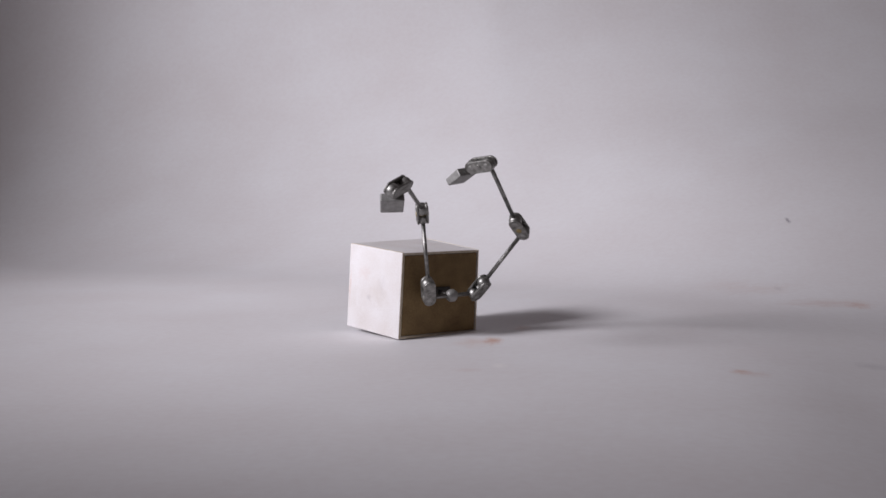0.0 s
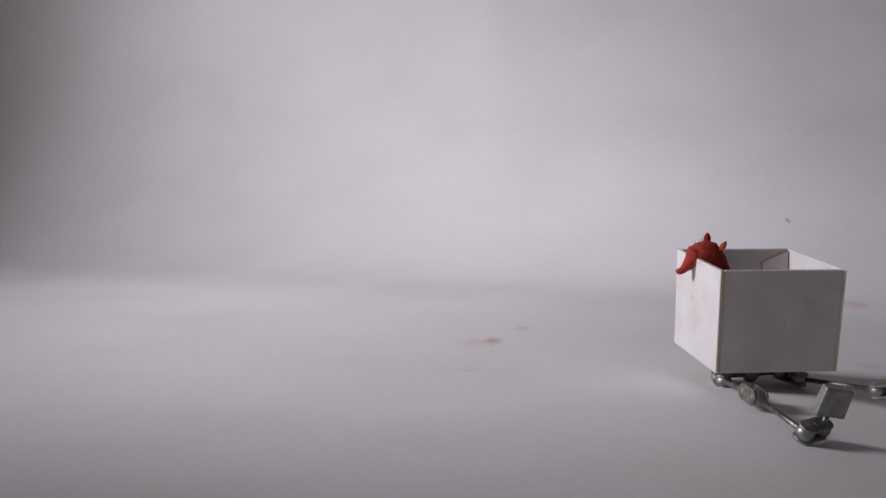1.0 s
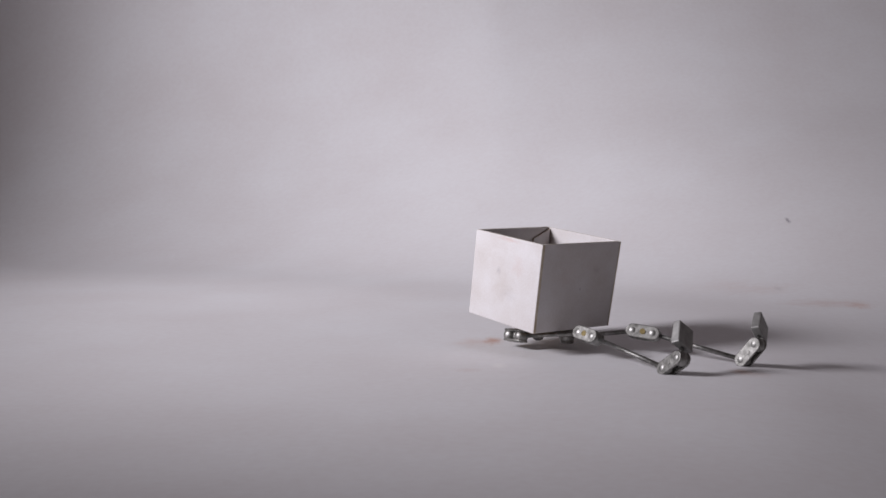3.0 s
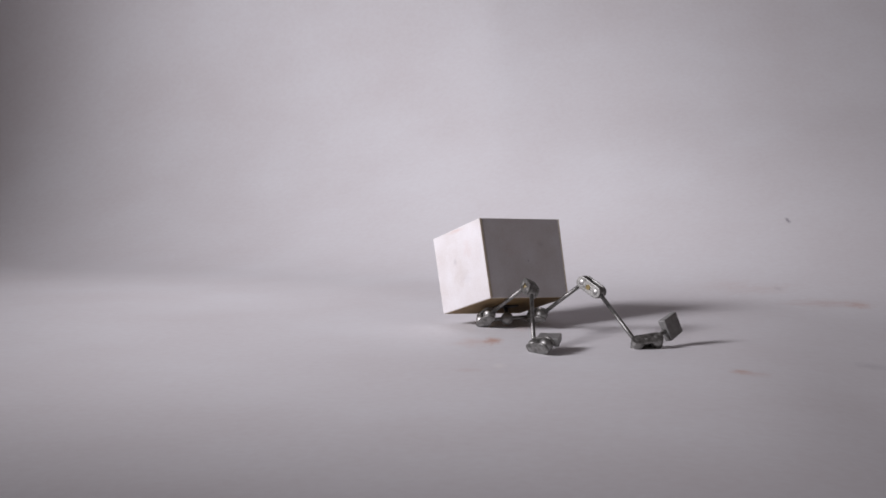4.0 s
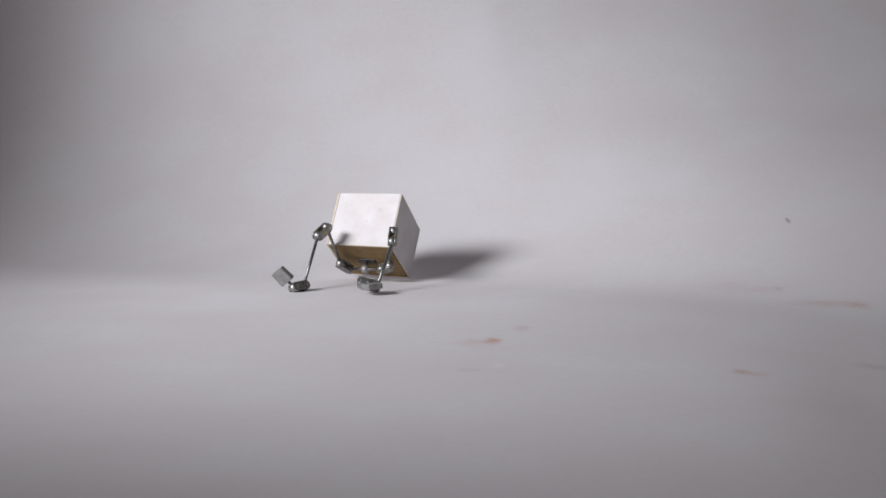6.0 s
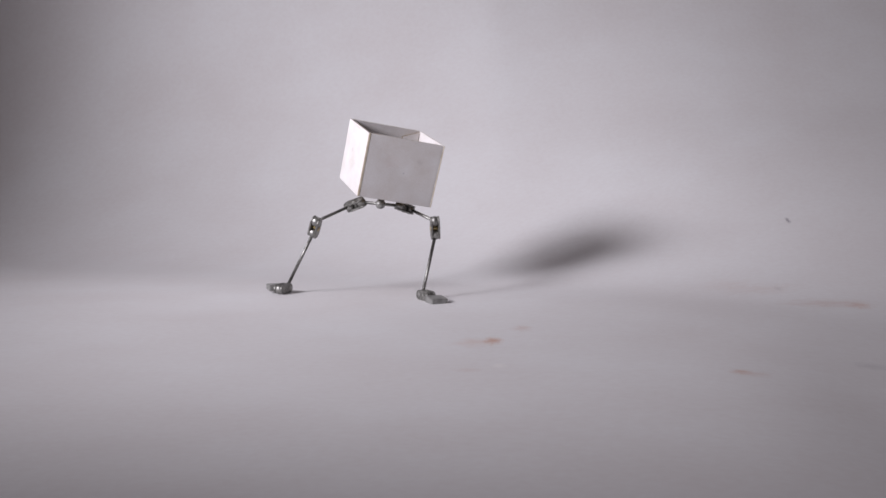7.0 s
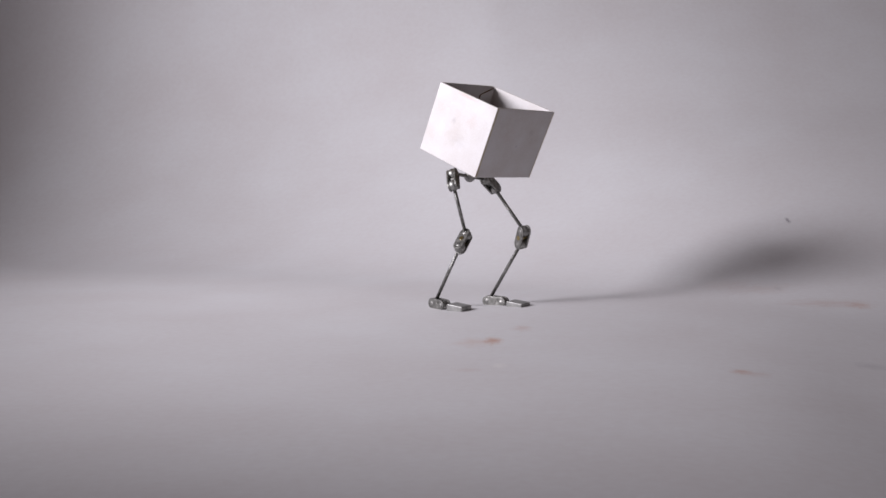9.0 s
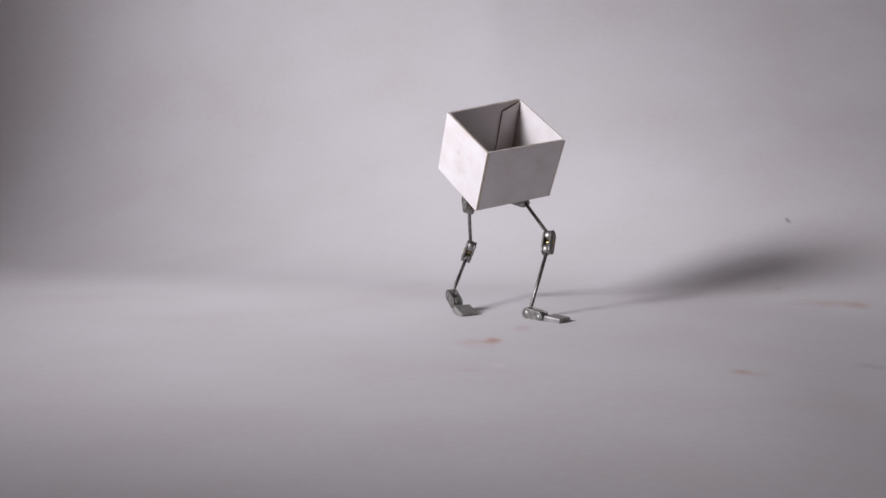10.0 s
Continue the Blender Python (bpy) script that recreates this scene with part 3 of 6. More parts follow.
        (9.4, pose(-0.0139, 0.0087, -0.0190, -3.3, 54.9, 142.5)), (9.5, pose(-0.0178, 0.0069, -0.0156, -4.4, 58.5, 138.7)),
        (9.7, pose(-0.0049, 0.0159, -0.0274, -34.3, 108.4, 118.3)), (9.8, pose(0.0041, 0.0164, -0.0320, 173.5, 35.1, -30.3)),
        (9.9, pose(-0.0091, 0.0156, -0.0234, -178.3, 17.6, -12.9)), (10, pose(-0.0189, 0.0087, -0.0193, -179.1, 12.7, -25.0)),
    ])
    walk(MOVERS["Lthigh"], [
        (0, pose(-0.0245, -0.0092, -0.0153, 171.1, 37.1, -9.3)), (0.1, pose(-0.0272, -0.0118, -0.0232, -172.1, 37.2, 2.5)),
        (0.2, pose(-0.0247, -0.0168, -0.0180, -163.0, 33.6, 22.6)), (0.3, pose(-0.0242, -0.0219, -0.0105, 167.6, 33.8, 15.5)),
        (0.4, pose(-0.0250, -0.0186, -0.0073, 159.3, 33.6, 14.7)), (0.5, pose(-0.0209, -0.0054, -0.0094, 165.2, 27.1, -8.5)),
        (0.7, pose(-0.0248, -0.0118, -0.0109, 171.6, 26.8, -10.0)), (1, pose(-0.0249, -0.0149, -0.0098, 166.6, 26.3, -13.1)),
        (1.2, pose(-0.0288, -0.0187, -0.0085, 167.1, 26.9, -10.3)), (2.1, pose(-0.0288, -0.0187, -0.0085, 167.0, 26.9, -10.3)),
        (2.2, pose(-0.0288, -0.0187, -0.0085, 167.0, 26.9, -10.3)), (2.3, pose(-0.0277, -0.0191, -0.0092, 168.9, 28.3, -2.9)),
        (2.4, pose(-0.0291, -0.0185, -0.0087, 162.2, 27.4, -6.6)), (2.5, pose(-0.0291, -0.0185, -0.0087, 162.2, 27.5, -6.5)),
        (2.8, pose(-0.0291, -0.0185, -0.0087, 162.3, 27.5, -6.5)), (2.9, pose(-0.0237, -0.0060, -0.0075, 160.6, 31.0, 5.5)),
        (3, pose(-0.0200, -0.0033, -0.0097, 162.4, 30.5, 3.6)), (3.2, pose(-0.0204, -0.0056, -0.0083, 162.9, 27.7, -6.4)),
        (3.6, pose(-0.0217, -0.0059, -0.0079, 160.9, 28.1, -5.1)), (3.95, pose(-0.0223, -0.0064, -0.0077, 161.4, 28.6, -3.5)),
        (4.3, pose(-0.0215, -0.0064, -0.0079, 166.5, 28.5, -3.6)), (4.4, pose(-0.0205, -0.0070, -0.0088, 161.4, 26.7, -10.8)),
        (4.5, pose(-0.0202, -0.0054, -0.0123, -179.7, 27.1, -7.8)), (4.6, pose(-0.0168, -0.0062, -0.0115, 176.0, 27.0, -11.0)),
        (4.7, pose(-0.0185, -0.0027, -0.0125, 176.9, 27.4, -5.2)), (4.8, pose(-0.0301, -0.0104, -0.0077, 170.8, 28.9, 11.0)),
        (4.9, pose(-0.0259, -0.0047, -0.0119, 176.8, 27.6, -2.9)), (5, pose(-0.0232, -0.0101, -0.0134, 173.7, 27.2, -7.4)),
        (5.2, pose(-0.0250, -0.0090, -0.0122, 176.5, 27.2, -7.7)), (5.6, pose(-0.0253, -0.0078, -0.0114, 164.0, 26.4, -12.8)),
        (5.95, pose(-0.0260, -0.0089, -0.0108, 156.4, 26.0, -14.1)), (6.3, pose(-0.0261, -0.0103, -0.0092, 160.1, 26.3, -13.4)),
        (6.4, pose(-0.0262, -0.0087, -0.0100, 157.9, 24.2, -19.3)), (6.5, pose(-0.0278, -0.0041, -0.0086, 161.7, 25.0, -17.1)),
        (6.6, pose(-0.0276, -0.0207, -0.0077, 159.9, 24.5, -18.4)), (6.7, pose(-0.0302, -0.0149, -0.0121, 164.4, 21.6, -28.2)),
        (6.8, pose(-0.0304, -0.0065, -0.0176, 172.4, 21.2, -30.6)), (6.9, pose(-0.0295, 0.0094, -0.0303, -149.3, 21.3, -31.3)),
        (7, pose(-0.0265, 0.0210, -0.0245, -164.2, 27.4, -46.9)), (7.2, pose(-0.0338, -0.0096, -0.0197, -154.9, 26.7, -44.6)),
        (7.3, pose(-0.0283, -0.0043, -0.0165, -155.3, 14.0, -16.1)), (7.5, pose(-0.0271, -0.0169, -0.0138, 171.5, 15.1, -24.0)),
        (7.7, pose(-0.0294, -0.0139, -0.0125, -177.2, 15.3, -20.5)), (8, pose(-0.0071, 0.0221, -0.0225, -155.4, 12.5, -8.8)),
        (8.2, pose(-0.0090, 0.0070, -0.0223, -159.4, 13.8, -12.1)), (8.3, pose(-0.0097, 0.0080, -0.0231, -147.3, 14.1, -12.7)),
        (8.5, pose(-0.0133, 0.0058, -0.0256, -146.4, 10.1, -6.4)), (8.8, pose(-0.0282, -0.0033, -0.0176, -121.9, -12.6, 15.3)),
        (9, pose(-0.0330, -0.0086, -0.0163, -113.8, -19.9, 19.2)), (9.2, pose(-0.0264, -0.0058, -0.0172, -113.2, -4.4, 12.4)),
        (9.3, pose(-0.0262, -0.0054, -0.0181, -114.6, -6.4, 13.3)), (9.4, pose(-0.0223, -0.0035, -0.0195, -124.1, -3.9, 11.9)),
        (9.5, pose(-0.0268, -0.0048, -0.0162, -129.6, -4.5, 12.3)), (9.7, pose(-0.0119, 0.0031, -0.0248, -167.7, 9.7, -10.6)),
        (9.8, pose(-0.0026, 0.0032, -0.0306, -175.7, 10.1, -13.7)), (9.9, pose(-0.0125, 0.0011, -0.0238, -127.2, -18.9, 35.9)),
        (10, pose(-0.0253, -0.0046, -0.0195, -96.0, -12.1, 33.1)),
    ])
    walk(MOVERS["Lknee"], [
        (0, pose(-0.0281, -0.0598, -0.0090, -128.5, 36.8, -12.4)), (0.1, pose(-0.0291, -0.0625, -0.0287, -141.5, 9.9, 3.8)),
        (0.2, pose(-0.0135, -0.0651, -0.0305, -126.3, 6.3, 9.2)), (0.3, pose(-0.0050, -0.0686, -0.0014, -154.2, 20.4, 2.2)),
        (0.4, pose(-0.0031, -0.0624, 0.0078, -169.0, 23.2, 2.9)), (0.5, pose(-0.0222, -0.0552, 0.0023, 179.7, 17.7, -8.1)),
        (0.7, pose(-0.0302, -0.0623, -0.0042, 174.9, 15.6, -4.7)), (1, pose(-0.0311, -0.0646, 0.0009, 175.4, 7.1, -4.2)),
        (1.2, pose(-0.0326, -0.0687, 0.0017, -179.1, 9.2, 18.3)), (2.1, pose(-0.0326, -0.0687, 0.0017, -179.1, 9.9, 18.4)),
        (2.2, pose(-0.0326, -0.0687, 0.0017, -179.1, 10.4, 18.4)), (2.3, pose(-0.0256, -0.0696, -0.0005, -169.4, 11.5, -5.2)),
        (2.4, pose(-0.0274, -0.0676, 0.0052, -132.6, 13.5, -4.0)), (2.5, pose(-0.0274, -0.0676, 0.0052, -132.5, 14.0, -3.3)),
        (2.8, pose(-0.0274, -0.0676, 0.0052, -132.4, 14.2, -3.1)), (2.9, pose(-0.0102, -0.0533, 0.0071, -178.9, 22.4, -11.3)),
        (3, pose(-0.0090, -0.0515, 0.0037, 176.5, 24.6, -9.2)), (3.2, pose(-0.0190, -0.0549, 0.0050, 177.9, 21.2, 0.2)),
        (3.6, pose(-0.0182, -0.0546, 0.0068, -161.7, 21.7, -2.5)), (3.95, pose(-0.0175, -0.0552, 0.0066, -150.9, 26.5, -11.2)),
        (4.3, pose(-0.0190, -0.0564, 0.0026, -139.3, 30.8, -14.9)), (4.4, pose(-0.0223, -0.0559, 0.0057, -167.7, 17.7, -6.0)),
        (4.5, pose(-0.0272, -0.0560, -0.0125, -165.0, 10.3, -1.3)), (4.6, pose(-0.0250, -0.0565, -0.0082, -169.9, 2.1, -0.5)),
        (4.7, pose(-0.0218, -0.0536, -0.0101, -174.9, 0.0, -2.7)), (4.8, pose(-0.0166, -0.0591, -0.0006, -138.5, 24.7, -4.9)),
        (4.9, pose(-0.0273, -0.0557, -0.0094, -163.6, 14.2, -6.8)), (5, pose(-0.0273, -0.0607, -0.0083, -169.9, 4.7, -11.4)),
        (5.2, pose(-0.0304, -0.0597, -0.0095, -162.5, -2.6, -7.2)), (5.6, pose(-0.0301, -0.0571, 0.0012, -114.9, 8.5, -12.5)),
        (5.95, pose(-0.0287, -0.0566, 0.0076, -112.2, 17.4, -11.9)), (6.3, pose(-0.0297, -0.0589, 0.0065, -101.6, 2.8, -5.2)),
        (6.4, pose(-0.0344, -0.0560, 0.0076, -113.6, -4.1, -6.8)), (6.5, pose(-0.0355, -0.0526, 0.0060, -126.3, -2.4, -12.5)),
        (6.6, pose(-0.0358, -0.0685, 0.0083, -140.5, 2.8, -9.8)), (6.7, pose(-0.0489, -0.0607, 0.0008, -97.7, 9.3, -17.2)),
        (6.8, pose(-0.0541, -0.0514, -0.0114, -89.7, 8.2, -19.6)), (6.9, pose(-0.0604, -0.0232, -0.0545, -78.3, 11.1, -29.3)),
        (7, pose(-0.0667, -0.0080, -0.0368, -70.5, 11.4, -40.3)), (7.1, pose(-0.0701, -0.0216, -0.0379, -106.6, -3.7, -21.8)),
        (7.2, pose(-0.0732, -0.0358, -0.0390, -145.8, -4.3, 2.5)), (7.3, pose(-0.0461, -0.0473, -0.0372, -115.9, 5.2, 0.6)),
        (7.5, pose(-0.0459, -0.0638, -0.0065, -150.6, 5.9, -16.7)), (7.7, pose(-0.0480, -0.0614, -0.0149, -147.2, 21.4, -42.9)),
        (8, pose(-0.0187, -0.0232, -0.0433, -64.2, 19.5, -32.2)), (8.2, pose(-0.0232, -0.0388, -0.0398, -145.8, 25.7, -51.0)),
        (8.3, pose(-0.0257, -0.0324, -0.0498, -141.5, 31.1, -56.7)), (8.5, pose(-0.0229, -0.0360, -0.0533, -136.2, 22.5, -47.8)),
        (8.8, pose(-0.0120, -0.0269, -0.0599, -123.5, 45.4, -30.6)), (9, pose(-0.0112, -0.0229, -0.0603, -118.6, 46.8, -10.9)),
        (9.2, pose(-0.0185, -0.0247, -0.0641, -159.0, 49.3, -45.7)), (9.3, pose(-0.0163, -0.0250, -0.0642, -160.3, 38.7, -50.2)),
        (9.4, pose(-0.0137, -0.0309, -0.0618, -169.7, 21.5, -59.1)), (9.5, pose(-0.0168, -0.0360, -0.0554, -170.0, 15.1, -58.8)),
        (9.7, pose(-0.0229, -0.0456, -0.0355, -156.6, 3.4, -55.0)), (9.8, pose(-0.0153, -0.0462, -0.0344, -162.8, -6.4, -62.3)),
        (9.867, pose(0.0001, -0.0311, -0.0479, -121.0, 2.1, -62.4)), (9.9, pose(0.0162, -0.0162, -0.0624, -78.5, 8.5, -56.5)),
        (10, pose(-0.0134, -0.0033, -0.0692, -89.2, 7.2, -40.4)),
    ])
    walk(MOVERS["Lshin"], [
        (0, pose(-0.0368, -0.0673, -0.0183, -122.2, 45.9, -19.4)), (0.1, pose(-0.0299, -0.0742, -0.0378, -134.1, 14.4, 8.4)),
        (0.2, pose(-0.0134, -0.0741, -0.0425, -118.1, 12.3, 9.9)), (0.3, pose(-0.0067, -0.0820, -0.0075, -145.0, 11.2, 10.9)),
        (0.4, pose(-0.0034, -0.0771, 0.0052, -160.4, 13.1, 7.1)), (0.5, pose(-0.0243, -0.0699, 0.0023, -174.2, 16.3, -7.5)),
        (0.7, pose(-0.0311, -0.0772, -0.0029, 176.7, 16.4, -10.2)), (1, pose(-0.0320, -0.0794, 0.0020, 175.6, 16.6, -5.5)),
        (1.2, pose(-0.0280, -0.0829, 0.0015, 175.0, 16.4, -8.8)), (2.1, pose(-0.0280, -0.0829, 0.0015, 175.0, 16.4, -8.8)),
        (2.2, pose(-0.0280, -0.0829, 0.0015, 175.0, 16.4, -8.8)), (2.3, pose(-0.0274, -0.0841, -0.0031, -157.2, 15.4, -2.0)),
        (2.4, pose(-0.0307, -0.0775, -0.0055, -112.1, 18.7, -5.4)), (2.5, pose(-0.0307, -0.0775, -0.0055, -112.2, 18.6, -5.4)),
        (2.8, pose(-0.0307, -0.0775, -0.0055, -112.2, 18.6, -5.4)), (2.9, pose(-0.0133, -0.0679, 0.0069, -169.3, 20.7, -8.0)),
        (3, pose(-0.0110, -0.0663, 0.0045, -176.9, 19.9, -1.1)), (3.2, pose(-0.0188, -0.0698, 0.0056, -175.2, 20.3, -7.3)),
        (3.6, pose(-0.0206, -0.0686, 0.0026, -156.5, 21.5, -12.7)), (3.95, pose(-0.0231, -0.0672, 0.0002, -134.7, 23.4, -15.6)),
        (4.3, pose(-0.0267, -0.0660, -0.0058, -113.4, 27.2, -18.5)), (4.4, pose(-0.0249, -0.0702, 0.0027, -141.8, 18.9, -11.5)),
        (4.5, pose(-0.0282, -0.0703, -0.0163, -159.3, 16.2, -6.6)), (4.6, pose(-0.0252, -0.0711, -0.0108, -168.2, 15.7, -4.7)),
        (4.7, pose(-0.0225, -0.0683, -0.0114, -169.1, 14.9, -0.6)), (4.8, pose(-0.0217, -0.0699, -0.0095, -159.1, 15.0, -1.0)),
        (4.9, pose(-0.0299, -0.0697, -0.0134, -167.9, 14.8, -0.3)), (5, pose(-0.0304, -0.0750, -0.0110, -167.1, 14.3, 1.8)),
        (5.2, pose(-0.0319, -0.0738, -0.0139, -165.3, 14.0, 3.2)), (5.6, pose(-0.0333, -0.0627, -0.0120, -136.2, 8.4, 13.4)),
        (5.95, pose(-0.0339, -0.0612, -0.0055, -105.0, -0.3, 18.5)), (6.3, pose(-0.0307, -0.0617, -0.0081, -77.0, -7.7, 18.7)),
        (6.4, pose(-0.0342, -0.0620, -0.0060, -83.1, -7.2, 18.8)), (6.5, pose(-0.0370, -0.0612, -0.0059, -96.7, -1.9, 18.8)),
        (6.6, pose(-0.0382, -0.0796, -0.0011, -75.8, -4.7, 18.6)), (6.7, pose(-0.0518, -0.0619, -0.0137, -82.3, -7.6, 18.0)),
        (6.8, pose(-0.0561, -0.0506, -0.0260, -86.8, -8.5, 17.9)), (6.9, pose(-0.0614, -0.0193, -0.0687, -81.3, 2.6, 19.1)),
        (7, pose(-0.0656, -0.0024, -0.0505, -79.1, 9.2, 20.3)), (7.2, pose(-0.0721, -0.0479, -0.0473, -49.1, -23.6, 4.5)),
        (7.3, pose(-0.0473, -0.0538, -0.0504, -56.4, -8.8, 16.2)), (7.5, pose(-0.0503, -0.0760, -0.0138, -71.1, -7.2, 17.0)),
        (7.7, pose(-0.0585, -0.0685, -0.0224, -47.5, -21.7, 8.1)), (7.867, pose(-0.0390, -0.0419, -0.0397, -72.5, 11.1, 26.7)),
        (8, pose(-0.0191, -0.0153, -0.0558, -95.8, 47.4, 30.9)), (8.2, pose(-0.0350, -0.0437, -0.0473, -66.5, -11.0, 21.8)),
        (8.3, pose(-0.0380, -0.0349, -0.0577, -70.4, -13.5, 20.8)), (8.5, pose(-0.0335, -0.0403, -0.0628, -89.0, -6.7, 22.1)),
        (8.8, pose(-0.0237, -0.0295, -0.0685, -82.0, -11.6, 21.7)), (9, pose(-0.0219, -0.0280, -0.0692, -81.8, -11.5, 21.7)),
        (9.2, pose(-0.0312, -0.0316, -0.0676, -77.4, -9.4, 22.1)), (9.3, pose(-0.0289, -0.0315, -0.0681, -78.3, -7.9, 22.4)),
        (9.4, pose(-0.0267, -0.0375, -0.0642, -86.7, -4.3, 22.9)), (9.5, pose(-0.0297, -0.0429, -0.0580, -90.4, -3.6, 22.9)),
        (9.7, pose(-0.0342, -0.0531, -0.0413, -100.0, -3.0, 22.8)), (9.8, pose(-0.0277, -0.0532, -0.0388, -106.1, 0.5, 22.0)),
        (9.9, pose(0.0175, -0.0128, -0.0767, -134.5, 65.5, -19.1)), (10, pose(-0.0146, -0.0019, -0.0839, -18.6, 110.5, 119.4)),
    ])
    walk(MOVERS["Lankle"], [
        (0, pose(-0.0867, -0.0873, -0.0574, -24.7, 51.4, 50.4)), (0.06667, pose(-0.0614, -0.1040, -0.0706, -96.8, 53.3, 13.0)),
        (0.1, pose(-0.0349, -0.1216, -0.0842, -150.9, 33.9, -2.7)), (0.2, pose(-0.0204, -0.1071, -0.0999, -140.6, 4.0, -5.1)),
        (0.3, pose(-0.0036, -0.1371, -0.0450, -166.0, 4.1, -2.3)), (0.4, pose(-0.0007, -0.1399, -0.0165, 178.4, 22.0, 9.0)),
        (0.4667, pose(-0.0176, -0.1373, -0.0103, 157.8, 52.0, 37.7)), (0.5, pose(-0.0348, -0.1353, -0.0041, 15.7, 95.4, -64.0)),
        (0.7, pose(-0.0418, -0.1428, 0.0007, 167.0, 67.7, 22.6)), (0.85, pose(-0.0394, -0.1442, 0.0038, -0.1, 111.7, -103.5)),
        (1, pose(-0.0370, -0.1455, 0.0069, 8.5, 115.1, -53.4)), (1.2, pose(-0.0365, -0.1486, 0.0071, 9.3, 115.9, -49.9)),
        (2.1, pose(-0.0365, -0.1486, 0.0071, 9.3, 115.9, -49.9)), (2.2, pose(-0.0365, -0.1486, 0.0071, 9.3, 115.9, -49.9)),
        (2.25, pose(-0.0365, -0.1469, -0.0105, 162.6, 34.2, 40.5)), (2.3, pose(-0.0365, -0.1452, -0.0281, -172.4, 8.9, -18.4)),
        (2.4, pose(-0.0526, -0.1006, -0.0638, -156.4, 22.1, 0.3)), (2.5, pose(-0.0526, -0.1006, -0.0638, -154.8, 29.3, 3.9)),
        (2.8, pose(-0.0526, -0.1006, -0.0638, -154.2, 31.5, 5.2)), (2.9, pose(-0.0267, -0.1320, -0.0047, 136.9, 31.5, -7.5)),
        (3, pose(-0.0136, -0.1326, 0.0010, 135.5, 14.4, -17.6)), (3.2, pose(-0.0292, -0.1354, 0.0003, 111.0, 50.1, 0.2)),
        (3.6, pose(-0.0434, -0.1259, -0.0221, 143.4, 53.3, 13.5)), (3.767, pose(-0.0486, -0.1167, -0.0324, 17.4, 80.1, -132.5)),
        (3.95, pose(-0.0538, -0.1072, -0.0431, -1.8, 37.7, -172.9)), (4.3, pose(-0.0616, -0.0822, -0.0600, -38.0, 27.5, 112.7)),
        (4.4, pose(-0.0484, -0.1187, -0.0362, -9.0, -2.4, -166.4)), (4.5, pose(-0.0418, -0.1314, -0.0389, -7.6, -70.4, -151.8)),
        (4.6, pose(-0.0343, -0.1356, -0.0240, 10.6, -55.6, -173.3)), (4.7, pose(-0.0264, -0.1336, -0.0236, 13.2, -43.4, -176.4)),
        (4.8, pose(-0.0290, -0.1318, -0.0325, 29.4, -48.6, 167.4)), (4.9, pose(-0.0338, -0.1347, -0.0270, 61.9, -53.0, 98.0)),
        (5, pose(-0.0320, -0.1399, -0.0254, 50.9, -58.6, 103.3)), (5.2, pose(-0.0324, -0.1382, -0.0303, 39.4, -54.9, 107.4)),
        (5.4, pose(-0.0305, -0.1246, -0.0439, -16.3, -100.3, 147.8)), (5.6, pose(-0.0287, -0.1110, -0.0575, 7.0, -141.0, 108.3)),
        (5.95, pose(-0.0281, -0.0773, -0.0697, -146.5, -19.8, -36.5)), (6.3, pose(-0.0273, -0.0448, -0.0723, -135.8, -1.6, 0.3)),
        (6.4, pose(-0.0289, -0.0518, -0.0714, -145.8, -13.6, 19.0)), (6.5, pose(-0.0323, -0.0678, -0.0719, -161.8, -4.3, 5.7)),
        (6.6, pose(-0.0384, -0.0625, -0.0653, -176.4, -4.3, 7.9)), (6.7, pose(-0.0463, -0.0508, -0.0789, 164.1, -4.5, -10.0)),
        (6.8, pose(-0.0479, -0.0440, -0.0915, 158.3, -4.8, -15.0)), (6.9, pose(-0.0674, -0.0107, -0.1344, 164.0, -18.7, -25.9)),
        (7, pose(-0.0797, 0.0058, -0.1150, 174.0, -13.2, -40.3)), (7.2, pose(-0.0555, -0.0030, -0.0932, -123.6, -50.5, -83.6)),
        (7.3, pose(-0.0494, -0.0161, -0.1052, -160.5, -52.9, -8.1)), (7.5, pose(-0.0490, -0.0531, -0.0761, 178.1, 0.3, -16.3)),
        (7.7, pose(-0.0471, -0.0215, -0.0680, -123.2, -34.2, -52.3)), (7.867, pose(-0.0515, -0.0341, -0.0841, -153.6, -16.6, -16.9)),
        (8, pose(-0.0573, -0.0462, -0.1005, -169.1, 12.2, 6.3)), (8.2, pose(-0.0340, -0.0148, -0.1070, 172.8, 14.2, -5.4)),
        (8.3, pose(-0.0323, -0.0088, -0.1186, 164.3, 2.1, -8.5)), (8.5, pose(-0.0269, -0.0363, -0.1288, 149.3, -5.8, -14.6)),
        (8.8, pose(-0.0149, -0.0159, -0.1330, 157.3, -5.8, -15.7)), (9, pose(-0.0132, -0.0145, -0.1336, 159.4, -5.5, -15.0)),
        (9.2, pose(-0.0269, -0.0140, -0.1315, 158.0, 9.1, -16.8)), (9.3, pose(-0.0258, -0.0156, -0.1326, 156.4, 9.8, -18.3)),
        (9.4, pose(-0.0237, -0.0320, -0.1303, 147.7, 5.7, -21.0)), (9.5, pose(-0.0255, -0.0419, -0.1242, 144.4, 3.6, -20.9)),
        (9.7, pose(-0.0266, -0.0624, -0.1068, 143.6, 0.7, -16.7)), (9.8, pose(-0.0212, -0.0705, -0.1025, 138.3, 2.4, -16.9)),
        (9.9, pose(-0.0385, -0.0427, -0.0963, 148.0, -1.5, -25.2)), (10, pose(-0.0597, -0.0501, -0.0765, 168.0, 4.9, -15.7)),
    ])
